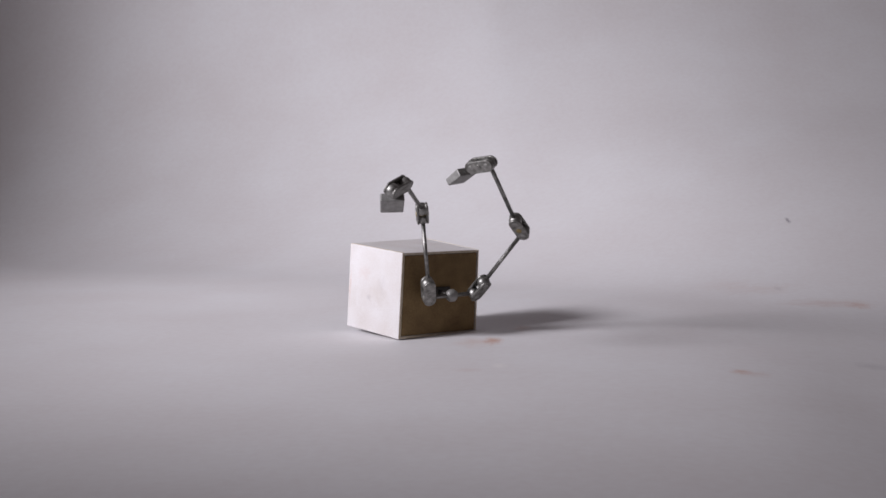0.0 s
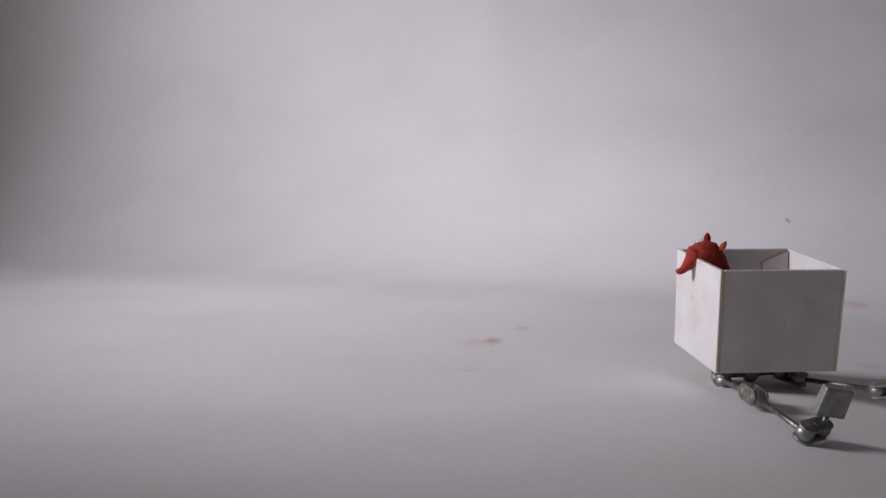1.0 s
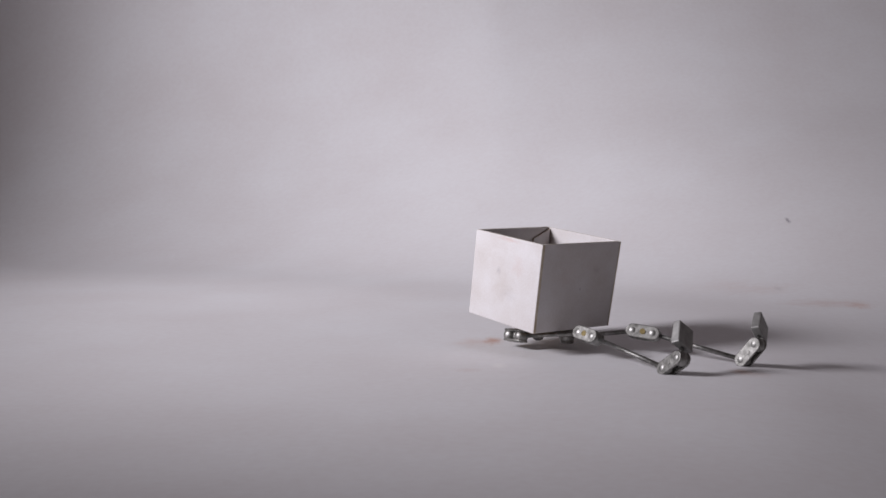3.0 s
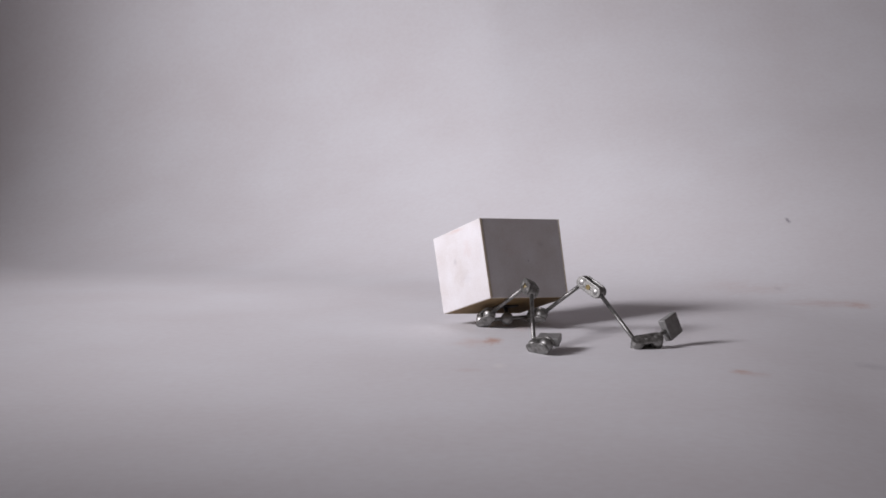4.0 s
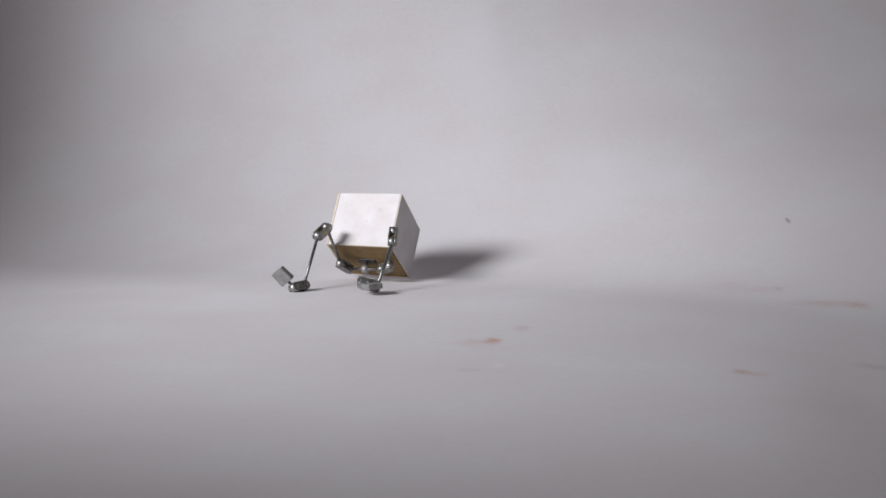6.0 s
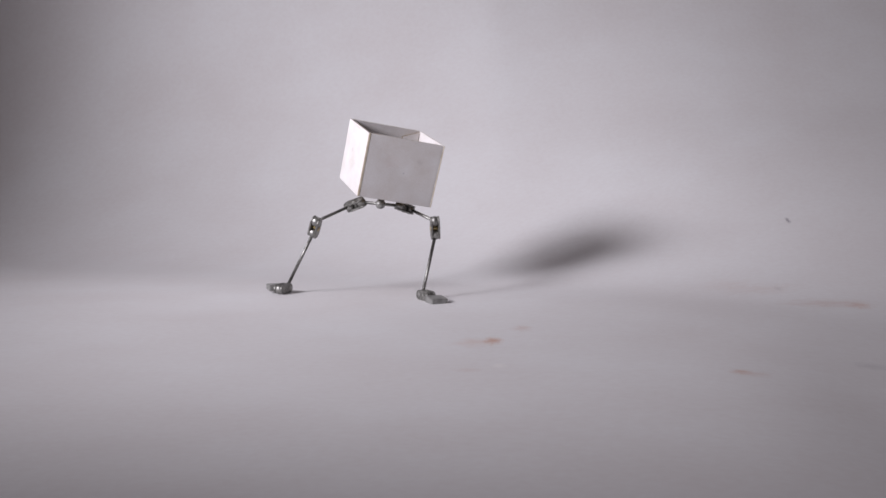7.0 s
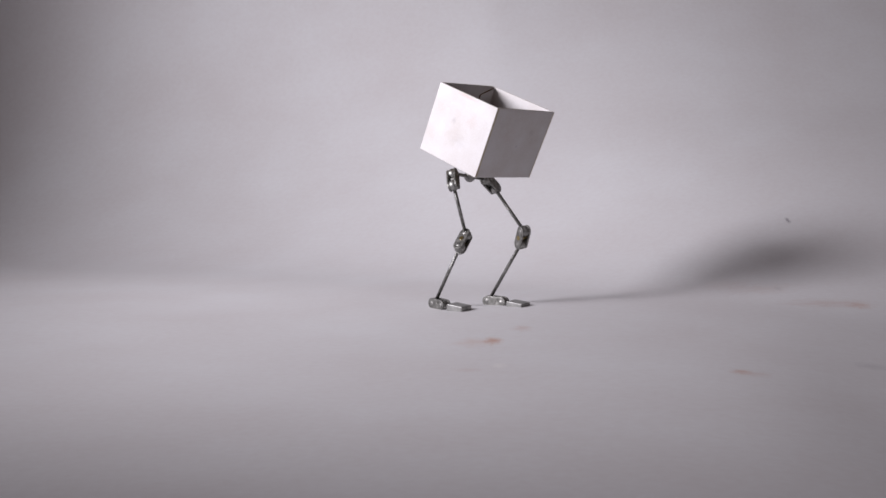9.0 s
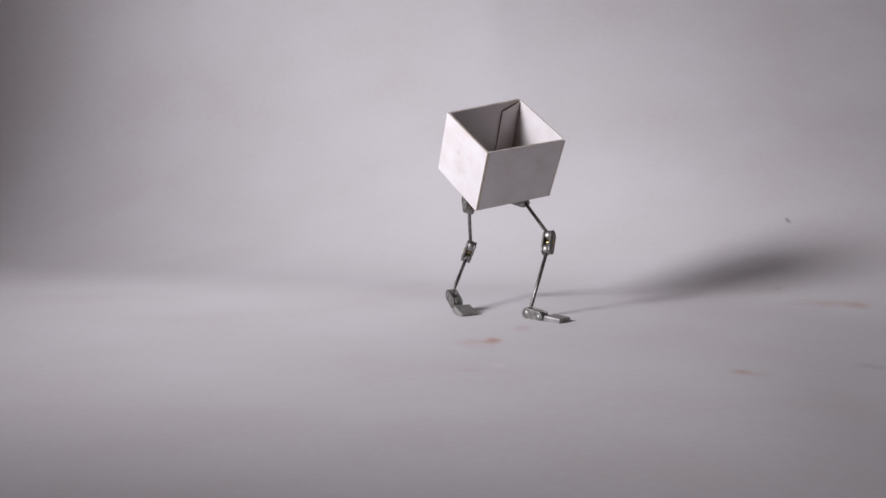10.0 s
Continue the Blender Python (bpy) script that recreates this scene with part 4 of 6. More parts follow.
    walk(MOVERS["Ltoe"], [
        (0, pose(-0.1001, -0.0825, -0.0612, 51.4, 35.9, -4.3)), (0.1, pose(-0.0395, -0.1343, -0.0902, 137.6, 21.4, 19.7)),
        (0.1667, pose(-0.0317, -0.1279, -0.0998, 158.7, -3.3, 46.6)), (0.2, pose(-0.0221, -0.1185, -0.1092, -10.3, -145.2, -114.0)),
        (0.3, pose(-0.0045, -0.1515, -0.0486, -10.0, -167.3, -76.1)), (0.3333, pose(-0.0013, -0.1531, -0.0322, 159.0, 23.6, 80.6)),
        (0.4, pose(0.0017, -0.1545, -0.0162, 122.8, 48.4, 36.2)), (0.5, pose(-0.0202, -0.1326, -0.0044, 93.4, 52.5, 3.9)),
        (0.7, pose(-0.0334, -0.1550, 0.0020, 49.9, 26.3, -15.0)), (1, pose(-0.0240, -0.1384, 0.0059, 101.7, 11.6, 1.9)),
        (1.2, pose(-0.0239, -0.1408, 0.0060, 102.1, 12.3, 4.8)), (2.1, pose(-0.0239, -0.1408, 0.0060, 102.1, 12.3, 4.8)),
        (2.2, pose(-0.0239, -0.1408, 0.0060, 102.1, 12.3, 4.8)), (2.25, pose(-0.0327, -0.1499, -0.0120, 52.7, 25.2, -33.7)),
        (2.3, pose(-0.0414, -0.1590, -0.0300, 6.4, 6.0, -68.5)), (2.4, pose(-0.0548, -0.1142, -0.0693, 68.3, 45.2, -20.9)),
        (2.5, pose(-0.0548, -0.1142, -0.0693, 68.3, 45.2, -20.9)), (2.8, pose(-0.0548, -0.1142, -0.0693, 68.3, 45.2, -20.9)),
        (2.9, pose(-0.0229, -0.1434, 0.0039, 61.1, 28.8, -29.3)), (3, pose(-0.0143, -0.1435, 0.0110, 59.7, 32.3, -7.4)),
        (3.2, pose(-0.0185, -0.1406, 0.0092, 41.3, 26.3, -18.9)), (3.6, pose(-0.0338, -0.1358, -0.0168, 33.9, 33.1, -19.2)),
        (3.95, pose(-0.0517, -0.1219, -0.0435, 21.2, 8.2, -43.4)), (4.3, pose(-0.0708, -0.0906, -0.0681, 14.4, 22.3, -60.3)),
        (4.4, pose(-0.0450, -0.1330, -0.0385, 13.3, 2.5, -26.1)), (4.45, pose(-0.0408, -0.1391, -0.0390, 70.1, 8.7, -32.4)),
        (4.5, pose(-0.0365, -0.1452, -0.0395, 128.0, 17.4, -30.4)), (4.6, pose(-0.0303, -0.1498, -0.0224, 122.3, 18.3, -27.7)),
        (4.7, pose(-0.0232, -0.1478, -0.0212, 131.3, 18.2, -11.5)), (4.8, pose(-0.0265, -0.1456, -0.0277, 146.3, -3.4, -6.9)),
        (4.9, pose(-0.0392, -0.1459, -0.0191, 139.6, -23.0, 20.4)), (5, pose(-0.0389, -0.1516, -0.0194, 134.0, -12.1, 39.5)),
        (5.2, pose(-0.0410, -0.1490, -0.0249, 138.7, -17.5, 42.5)), (5.4, pose(-0.0416, -0.1328, -0.0419, 113.9, -15.2, 14.4)),
        (5.6, pose(-0.0423, -0.1166, -0.0589, 90.5, -24.3, -12.7)), (5.95, pose(-0.0331, -0.0889, -0.0774, 141.6, -24.3, -31.0)),
        (6.3, pose(-0.0269, -0.0554, -0.0826, -158.1, 14.0, -16.2)), (6.4, pose(-0.0230, -0.0627, -0.0795, -159.8, 19.9, -33.5)),
        (6.5, pose(-0.0306, -0.0817, -0.0765, -170.9, 3.6, -21.4)), (6.6, pose(-0.0363, -0.0771, -0.0663, 178.9, -3.5, -19.9)),
        (6.7, pose(-0.0491, -0.0648, -0.0749, 163.8, -11.9, -33.9)), (6.8, pose(-0.0520, -0.0572, -0.0862, 158.3, -13.5, -36.2)),
        (6.9, pose(-0.0749, -0.0230, -0.1305, 158.9, -21.0, -33.2)), (6.933, pose(-0.0818, -0.0132, -0.1224, 7.4, -161.5, 70.0)),
        (7, pose(-0.0896, -0.0052, -0.1135, 13.1, 172.1, 2.4)), (7.2, pose(-0.0626, -0.0133, -0.1011, 27.3, 179.1, 32.3)),
        (7.3, pose(-0.0475, -0.0304, -0.1081, -3.6, 176.2, 41.0)), (7.5, pose(-0.0531, -0.0674, -0.0757, 17.6, 177.1, -21.7)),
        (7.7, pose(-0.0493, -0.0320, -0.0782, 27.7, -177.7, -38.5)), (7.867, pose(-0.0521, -0.0465, -0.0906, -154.9, 9.7, 74.2)),
        (8, pose(-0.0563, -0.0607, -0.1034, -166.3, 12.5, 5.0)), (8.2, pose(-0.0349, -0.0295, -0.1053, -179.9, 13.1, -13.4)),
        (8.3, pose(-0.0342, -0.0229, -0.1146, 172.9, 3.8, -2.0)), (8.5, pose(-0.0308, -0.0484, -0.1213, 155.6, 3.3, 0.4)),
        (8.8, pose(-0.0191, -0.0289, -0.1273, 164.1, 1.7, 2.1)), (9, pose(-0.0172, -0.0277, -0.1284, 162.4, 3.1, 6.7)),
        (9.2, pose(-0.0300, -0.0274, -0.1260, 171.5, 15.5, 1.3)), (9.3, pose(-0.0291, -0.0288, -0.1267, 170.2, 16.8, -0.2)),
        (9.4, pose(-0.0274, -0.0440, -0.1225, 159.8, 15.4, -4.6)), (9.5, pose(-0.0293, -0.0533, -0.1156, 155.6, 14.2, -5.3)),
        (9.7, pose(-0.0299, -0.0738, -0.0980, 150.6, 11.6, -1.4)), (9.8, pose(-0.0240, -0.0812, -0.0927, 145.4, 10.0, -8.4)),
        (9.9, pose(-0.0440, -0.0540, -0.0884, 158.5, 14.7, 2.1)), (10, pose(-0.0634, -0.0641, -0.0734, 168.3, 9.7, -4.2)),
    ])
    walk(MOVERS["Rhip"], [
        (0, pose(0.0229, -0.0003, -0.0168, -95.4, -42.6, -86.8)), (0.1, pose(0.0206, 0.0023, -0.0173, -81.7, -14.1, -83.5)),
        (0.2, pose(0.0153, -0.0100, -0.0187, -118.8, -70.4, -73.8)), (0.3, pose(0.0188, -0.0050, -0.0123, 120.4, -80.3, 66.6)),
        (0.4, pose(0.0169, -0.0004, -0.0141, -11.6, -104.8, -131.5)), (0.5, pose(0.0184, -0.0135, -0.0083, 40.6, -112.6, -113.9)),
        (0.6, pose(0.0199, -0.0115, -0.0099, 2.7, -108.1, -129.3)), (0.7, pose(0.0213, -0.0101, -0.0115, 132.8, -79.1, 48.1)),
        (1, pose(0.0203, -0.0015, -0.0102, 6.2, -99.0, -162.8)), (1.2, pose(0.0168, -0.0055, -0.0085, -62.8, -84.3, -81.9)),
        (2.1, pose(0.0168, -0.0055, -0.0085, -36.2, -81.4, -108.5)), (2.2, pose(0.0168, -0.0055, -0.0085, -30.8, -80.1, -114.1)),
        (2.3, pose(0.0177, -0.0030, -0.0087, -33.9, -74.7, -108.8)), (2.333, pose(0.0183, -0.0057, -0.0106, 5.9, -36.6, -123.2)),
        (2.4, pose(0.0169, -0.0086, -0.0130, 28.6, 0.6, -111.3)), (2.5, pose(0.0169, -0.0086, -0.0130, 29.9, 16.3, -102.3)),
        (2.8, pose(0.0169, -0.0086, -0.0130, 31.2, 22.4, -98.6)), (2.9, pose(0.0164, -0.0090, -0.0116, 68.6, 60.8, -127.1)),
        (3, pose(0.0172, -0.0129, -0.0087, -32.1, 95.8, 106.2)), (3.2, pose(0.0168, -0.0115, -0.0099, 53.3, 66.8, -105.9)),
        (3.6, pose(0.0156, -0.0142, -0.0103, 30.7, 69.5, -142.8)), (3.95, pose(0.0130, -0.0175, -0.0119, -4.5, 66.3, 169.9)),
        (4.3, pose(0.0095, -0.0210, -0.0169, -11.2, 52.9, 158.3)), (4.4, pose(0.0134, -0.0166, -0.0116, 12.6, 54.3, -160.7)),
        (4.5, pose(0.0139, -0.0183, -0.0124, -1.1, 56.8, -170.7)), (4.6, pose(0.0161, -0.0149, -0.0108, 4.7, 64.1, -158.4)),
        (4.7, pose(0.0148, -0.0153, -0.0109, 1.3, 61.1, -161.3)), (4.8, pose(0.0198, -0.0036, -0.0105, -9.1, 75.2, -164.7)),
        (4.9, pose(0.0180, -0.0066, -0.0121, -3.7, 73.2, -129.6)), (5, pose(0.0201, -0.0101, -0.0136, -24.7, 72.9, -133.8)),
        (5.2, pose(0.0191, 0.0000, -0.0116, -21.4, 78.3, -137.7)), (5.6, pose(0.0196, -0.0013, -0.0103, 25.5, 96.6, -71.6)),
        (5.95, pose(0.0203, 0.0001, -0.0102, 24.5, 91.6, -95.3)), (6.3, pose(0.0204, 0.0002, -0.0094, 91.9, 84.5, -49.9)),
        (6.4, pose(0.0222, -0.0007, -0.0110, 4.3, 77.3, -153.3)), (6.5, pose(0.0194, -0.0077, -0.0118, -13.2, 60.5, -166.1)),
        (6.6, pose(0.0169, 0.0125, -0.0124, 6.9, 77.3, -143.8)), (6.667, pose(0.0181, 0.0122, -0.0127, -40.1, 47.5, -153.9)),
        (6.7, pose(0.0194, 0.0112, -0.0126, -68.4, 21.0, -137.1)), (6.8, pose(0.0198, 0.0103, -0.0191, -72.8, 31.2, -144.4)),
        (6.9, pose(0.0209, -0.0036, -0.0147, 98.8, 126.1, 32.2)), (7, pose(0.0157, -0.0115, -0.0084, -56.4, 73.1, -125.6)),
        (7.2, pose(0.0190, 0.0033, -0.0120, -60.6, 60.9, -130.9)), (7.3, pose(0.0174, 0.0107, -0.0104, -42.4, 82.1, -118.0)),
        (7.5, pose(0.0209, -0.0004, -0.0120, 99.1, 123.0, -12.0)), (7.7, pose(0.0216, -0.0017, -0.0127, 66.2, 107.9, -64.8)),
        (8, pose(0.0144, -0.0184, -0.0135, 34.6, 148.4, -79.7)), (8.2, pose(0.0225, -0.0051, -0.0140, 47.6, 148.3, -72.4)),
        (8.3, pose(0.0216, -0.0041, -0.0127, -130.0, 39.1, 98.7)), (8.5, pose(0.0183, -0.0084, -0.0155, 43.7, 130.1, -65.1)),
        (8.8, pose(0.0215, -0.0041, -0.0149, 35.6, 147.2, -81.2)), (9, pose(0.0164, -0.0053, -0.0135, 43.5, 140.3, -75.4)),
        (9.2, pose(0.0245, 0.0001, -0.0116, -109.1, 38.7, 84.5)), (9.3, pose(0.0249, -0.0001, -0.0113, -112.3, 34.0, 78.6)),
        (9.4, pose(0.0256, -0.0029, -0.0108, -97.0, 38.1, 69.4)), (9.5, pose(0.0224, -0.0042, -0.0116, -73.6, 45.6, 79.1)),
        (9.7, pose(0.0172, -0.0098, -0.0028, -71.6, 30.0, 54.2)), (9.8, pose(0.0085, -0.0147, -0.0044, -95.8, 36.2, 22.5)),
        (9.9, pose(0.0196, -0.0095, -0.0059, -168.2, 26.2, -1.9)), (9.95, pose(0.0175, -0.0120, -0.0079, -150.2, 8.8, 42.5)),
        (10, pose(0.0153, -0.0144, -0.0098, -148.6, -15.6, 81.2)),
    ])
    walk(MOVERS["Rthigh"], [
        (0, pose(0.0222, -0.0103, -0.0277, -111.2, -59.0, -44.1)), (0.1, pose(0.0232, -0.0011, -0.0316, -87.5, -19.2, -52.3)),
        (0.2, pose(0.0118, -0.0237, -0.0230, -145.1, -70.8, -18.5)), (0.3, pose(0.0207, -0.0195, -0.0101, 144.0, -70.5, 50.3)),
        (0.4, pose(0.0259, -0.0122, -0.0133, -6.3, -109.4, -130.4)), (0.5, pose(0.0323, -0.0100, -0.0120, -15.7, -109.0, -136.0)),
        (0.7, pose(0.0216, -0.0248, -0.0094, -21.0, -109.4, -132.4)), (1, pose(0.0262, -0.0151, -0.0104, -17.6, -109.9, -128.3)),
        (1.2, pose(0.0254, -0.0176, -0.0099, -17.4, -109.7, -130.4)), (2.1, pose(0.0254, -0.0176, -0.0099, -17.4, -109.7, -130.4)),
        (2.2, pose(0.0254, -0.0176, -0.0099, -17.4, -109.7, -130.4)), (2.3, pose(0.0268, -0.0145, -0.0109, -30.5, -113.8, -105.6)),
        (2.4, pose(0.0289, -0.0133, -0.0059, -49.2, -127.4, -74.5)), (2.5, pose(0.0289, -0.0133, -0.0059, -49.2, -127.4, -74.5)),
        (2.8, pose(0.0289, -0.0133, -0.0059, -49.3, -127.5, -74.4)), (2.9, pose(0.0135, -0.0219, -0.0049, 125.1, -74.5, 68.9)),
        (3, pose(0.0072, -0.0240, -0.0078, -55.8, -109.2, -102.5)), (3.2, pose(0.0222, -0.0245, -0.0052, 111.3, -75.0, 69.9)),
        (3.6, pose(0.0177, -0.0286, -0.0077, 108.4, -71.8, 74.0)), (3.95, pose(0.0115, -0.0322, -0.0124, 111.8, -68.7, 77.2)),
        (4.3, pose(0.0062, -0.0354, -0.0187, 118.1, -70.4, 75.0)), (4.4, pose(0.0158, -0.0311, -0.0097, 117.1, -67.2, 79.6)),
        (4.5, pose(0.0165, -0.0330, -0.0126, -36.2, -102.9, -127.3)), (4.6, pose(0.0205, -0.0291, -0.0103, -10.8, -100.9, -149.8)),
        (4.7, pose(0.0194, -0.0295, -0.0108, -14.7, -101.4, -137.4)), (4.8, pose(0.0259, -0.0171, -0.0111, -165.9, -78.6, 9.0)),
        (4.9, pose(0.0301, -0.0153, -0.0125, 2.9, -101.1, -162.4)), (5, pose(0.0340, -0.0151, -0.0154, -161.7, -78.4, 4.0)),
        (5.2, pose(0.0323, -0.0067, -0.0128, -148.2, -77.6, -3.8)), (5.6, pose(0.0343, -0.0030, -0.0111, -39.0, -103.3, -122.4)),
        (5.95, pose(0.0330, -0.0072, -0.0103, 116.5, -67.7, 80.7)), (6.3, pose(0.0296, -0.0114, -0.0080, 115.7, -67.4, 81.1)),
        (6.4, pose(0.0279, -0.0145, -0.0108, 117.2, -72.6, 73.5)), (6.5, pose(0.0257, -0.0210, -0.0135, 107.0, -66.8, 80.3)),
        (6.6, pose(0.0242, -0.0004, -0.0120, 110.5, -69.6, 77.8)), (6.7, pose(0.0268, 0.0106, -0.0255, 119.0, -80.1, 59.4)),
        (6.8, pose(0.0284, 0.0110, -0.0312, 162.7, -85.2, 13.6)), (6.9, pose(0.0321, 0.0007, -0.0234, -102.2, -75.9, -66.5)),
        (7, pose(0.0291, -0.0066, -0.0119, -58.9, -95.8, -110.1)), (7.2, pose(0.0318, 0.0070, -0.0183, -42.1, -94.0, -126.8)),
        (7.3, pose(0.0316, 0.0142, -0.0117, -110.8, -80.9, -63.1)), (7.5, pose(0.0324, -0.0052, -0.0200, -92.7, -73.2, -70.2)),
        (7.7, pose(0.0325, -0.0108, -0.0169, -90.0, -78.9, -69.6)), (8, pose(0.0272, -0.0205, -0.0207, -90.0, -66.2, -69.6)),
        (8.2, pose(0.0337, -0.0075, -0.0233, -106.3, -56.6, -72.5)), (8.3, pose(0.0320, -0.0098, -0.0214, -101.2, -64.2, -68.7)),
        (8.5, pose(0.0313, -0.0110, -0.0222, -124.2, -70.8, -61.5)), (8.8, pose(0.0340, -0.0068, -0.0221, -75.2, -55.7, -67.2)),
        (9, pose(0.0284, -0.0089, -0.0213, -111.0, -62.2, -66.5)), (9.2, pose(0.0285, -0.0091, -0.0225, -89.8, -31.6, -74.7)),
        (9.3, pose(0.0290, -0.0087, -0.0227, -94.5, -31.1, -74.7)), (9.4, pose(0.0241, -0.0120, -0.0225, -88.0, -28.0, -74.8)),
        (9.5, pose(0.0164, -0.0134, -0.0215, -82.8, -24.3, -74.4)), (9.7, pose(0.0093, -0.0127, -0.0150, -82.1, -18.1, -73.6)),
        (9.8, pose(0.0009, -0.0195, -0.0164, -73.8, -19.0, -73.8)), (9.9, pose(0.0178, -0.0240, -0.0086, -48.9, -40.8, -87.4)),
        (10, pose(0.0281, -0.0143, -0.0172, -5.0, -74.0, -179.6)),
    ])
    walk(MOVERS["Rknee"], [
        (0, pose(0.0387, -0.0520, -0.0523, -169.8, -27.2, -56.8)), (0.06667, pose(0.0364, -0.0326, -0.0661, -117.2, -10.7, -34.0)),
        (0.1, pose(0.0353, -0.0131, -0.0799, -63.7, -18.8, -6.9)), (0.2, pose(0.0248, -0.0723, -0.0327, -126.5, -1.3, 9.6)),
        (0.3, pose(0.0345, -0.0676, -0.0002, -144.0, -35.4, 60.2)), (0.4, pose(0.0612, -0.0493, -0.0114, -171.3, -54.9, 26.7)),
        (0.5, pose(0.0570, -0.0545, -0.0075, 5.6, -112.9, -129.1)), (0.7, pose(0.0453, -0.0697, -0.0034, 19.5, -113.5, -75.9)),
        (1, pose(0.0555, -0.0567, -0.0052, -100.1, -106.3, -24.8)), (1.2, pose(0.0531, -0.0601, -0.0047, 19.1, -94.0, -103.3)),
        (2.1, pose(0.0531, -0.0601, -0.0047, -118.4, -88.5, 34.2)), (2.2, pose(0.0531, -0.0601, -0.0047, -32.4, -87.5, -51.9)),
        (2.3, pose(0.0628, -0.0493, -0.0003, -42.9, -64.1, -116.2)), (2.4, pose(0.0693, -0.0341, 0.0176, -25.9, -63.9, 178.8)),
        (2.5, pose(0.0693, -0.0341, 0.0176, -18.9, -53.6, 170.6)), (2.8, pose(0.0693, -0.0341, 0.0176, -16.9, -48.9, 168.1)),
        (2.9, pose(0.0264, -0.0701, 0.0063, 2.6, -29.9, -165.9)), (3, pose(0.0267, -0.0693, 0.0062, 1.6, -23.4, -155.1)),
        (3.2, pose(0.0239, -0.0742, 0.0072, -3.3, -0.9, -145.7)), (3.6, pose(0.0206, -0.0772, 0.0075, -26.6, 17.9, -142.4)),
        (3.95, pose(0.0203, -0.0795, 0.0048, -41.0, 8.4, -162.5)), (4.3, pose(0.0186, -0.0827, -0.0035, -49.1, -4.9, -175.6)),
        (4.4, pose(0.0311, -0.0765, 0.0079, -27.1, -2.9, -165.5)), (4.5, pose(0.0315, -0.0814, -0.0059, -21.7, 7.2, -151.7)),
        (4.6, pose(0.0377, -0.0773, -0.0085, -2.9, 3.0, -152.2)), (4.7, pose(0.0434, -0.0744, -0.0083, -5.6, -2.4, -136.3)),
        (4.8, pose(0.0457, -0.0642, -0.0136, -9.9, 6.2, -155.7)), (4.9, pose(0.0479, -0.0632, -0.0129, -3.9, 2.6, -160.8)),
        (5, pose(0.0529, -0.0624, -0.0186, -2.2, 5.4, -161.0)), (5.2, pose(0.0557, -0.0517, -0.0185, -6.4, 26.5, -154.0)),
        (5.6, pose(0.0511, -0.0507, -0.0037, -62.0, 21.3, -158.9)), (5.95, pose(0.0487, -0.0528, 0.0070, -76.9, 10.0, -165.6)),
        (6.3, pose(0.0450, -0.0569, 0.0097, -76.2, 4.6, -167.6)), (6.4, pose(0.0380, -0.0627, 0.0028, -70.0, 2.5, -170.8)),
        (6.5, pose(0.0329, -0.0677, 0.0057, -64.3, 5.6, -174.5)), (6.6, pose(0.0322, -0.0480, 0.0047, -77.6, -7.2, -171.1)),
        (6.7, pose(0.0257, -0.0399, -0.0178, -88.3, -1.3, -178.9)), (6.8, pose(0.0250, -0.0398, -0.0300, 84.5, -178.5, 0.5)),
        (6.9, pose(0.0415, -0.0480, -0.0355, 75.6, 161.5, -17.0)), (7, pose(0.0390, -0.0566, -0.0075, 82.2, 163.8, -10.0)),
        (7.2, pose(0.0416, -0.0432, -0.0159, -43.6, -9.7, -177.0)), (7.3, pose(0.0368, -0.0360, -0.0193, -63.1, -6.4, -167.6)),
        (7.5, pose(0.0468, -0.0520, -0.0347, 121.7, -141.2, 5.4)), (7.7, pose(0.0500, -0.0578, -0.0267, 111.8, -139.8, 13.0)),
        (7.867, pose(0.0471, -0.0615, -0.0337, 83.0, -163.5, 1.2)), (8, pose(0.0434, -0.0643, -0.0413, 52.2, -178.9, -19.7)),
        (8.1, pose(0.0382, -0.0579, -0.0454, -88.2, -18.5, 156.3)), (8.2, pose(0.0323, -0.0509, -0.0504, -42.3, -29.0, 140.2)),
        (8.3, pose(0.0391, -0.0554, -0.0433, -34.9, -24.2, 143.5)), (8.5, pose(0.0251, -0.0598, -0.0359, -47.9, -7.5, 153.6)),
        (8.8, pose(0.0618, -0.0394, -0.0499, -95.9, 19.0, 122.3)), (9, pose(0.0284, -0.0549, -0.0435, 78.9, 165.1, -17.8)),
        (9.2, pose(0.0357, -0.0348, -0.0660, 63.3, 162.9, 17.6)), (9.3, pose(0.0320, -0.0352, -0.0663, 62.8, 161.2, 27.9)),
        (9.4, pose(0.0321, -0.0347, -0.0676, 57.4, 162.2, 30.5)), (9.5, pose(0.0281, -0.0318, -0.0678, 53.1, 161.9, 28.8)),
        (9.7, pose(0.0205, -0.0258, -0.0631, -135.9, -0.8, -120.3)), (9.8, pose(0.0190, -0.0308, -0.0628, 18.9, -174.1, 56.0)),
        (9.9, pose(0.0524, -0.0476, -0.0378, -129.1, -42.5, -79.7)), (10, pose(0.0241, -0.0652, -0.0185, -158.5, -32.5, -49.2)),
    ])
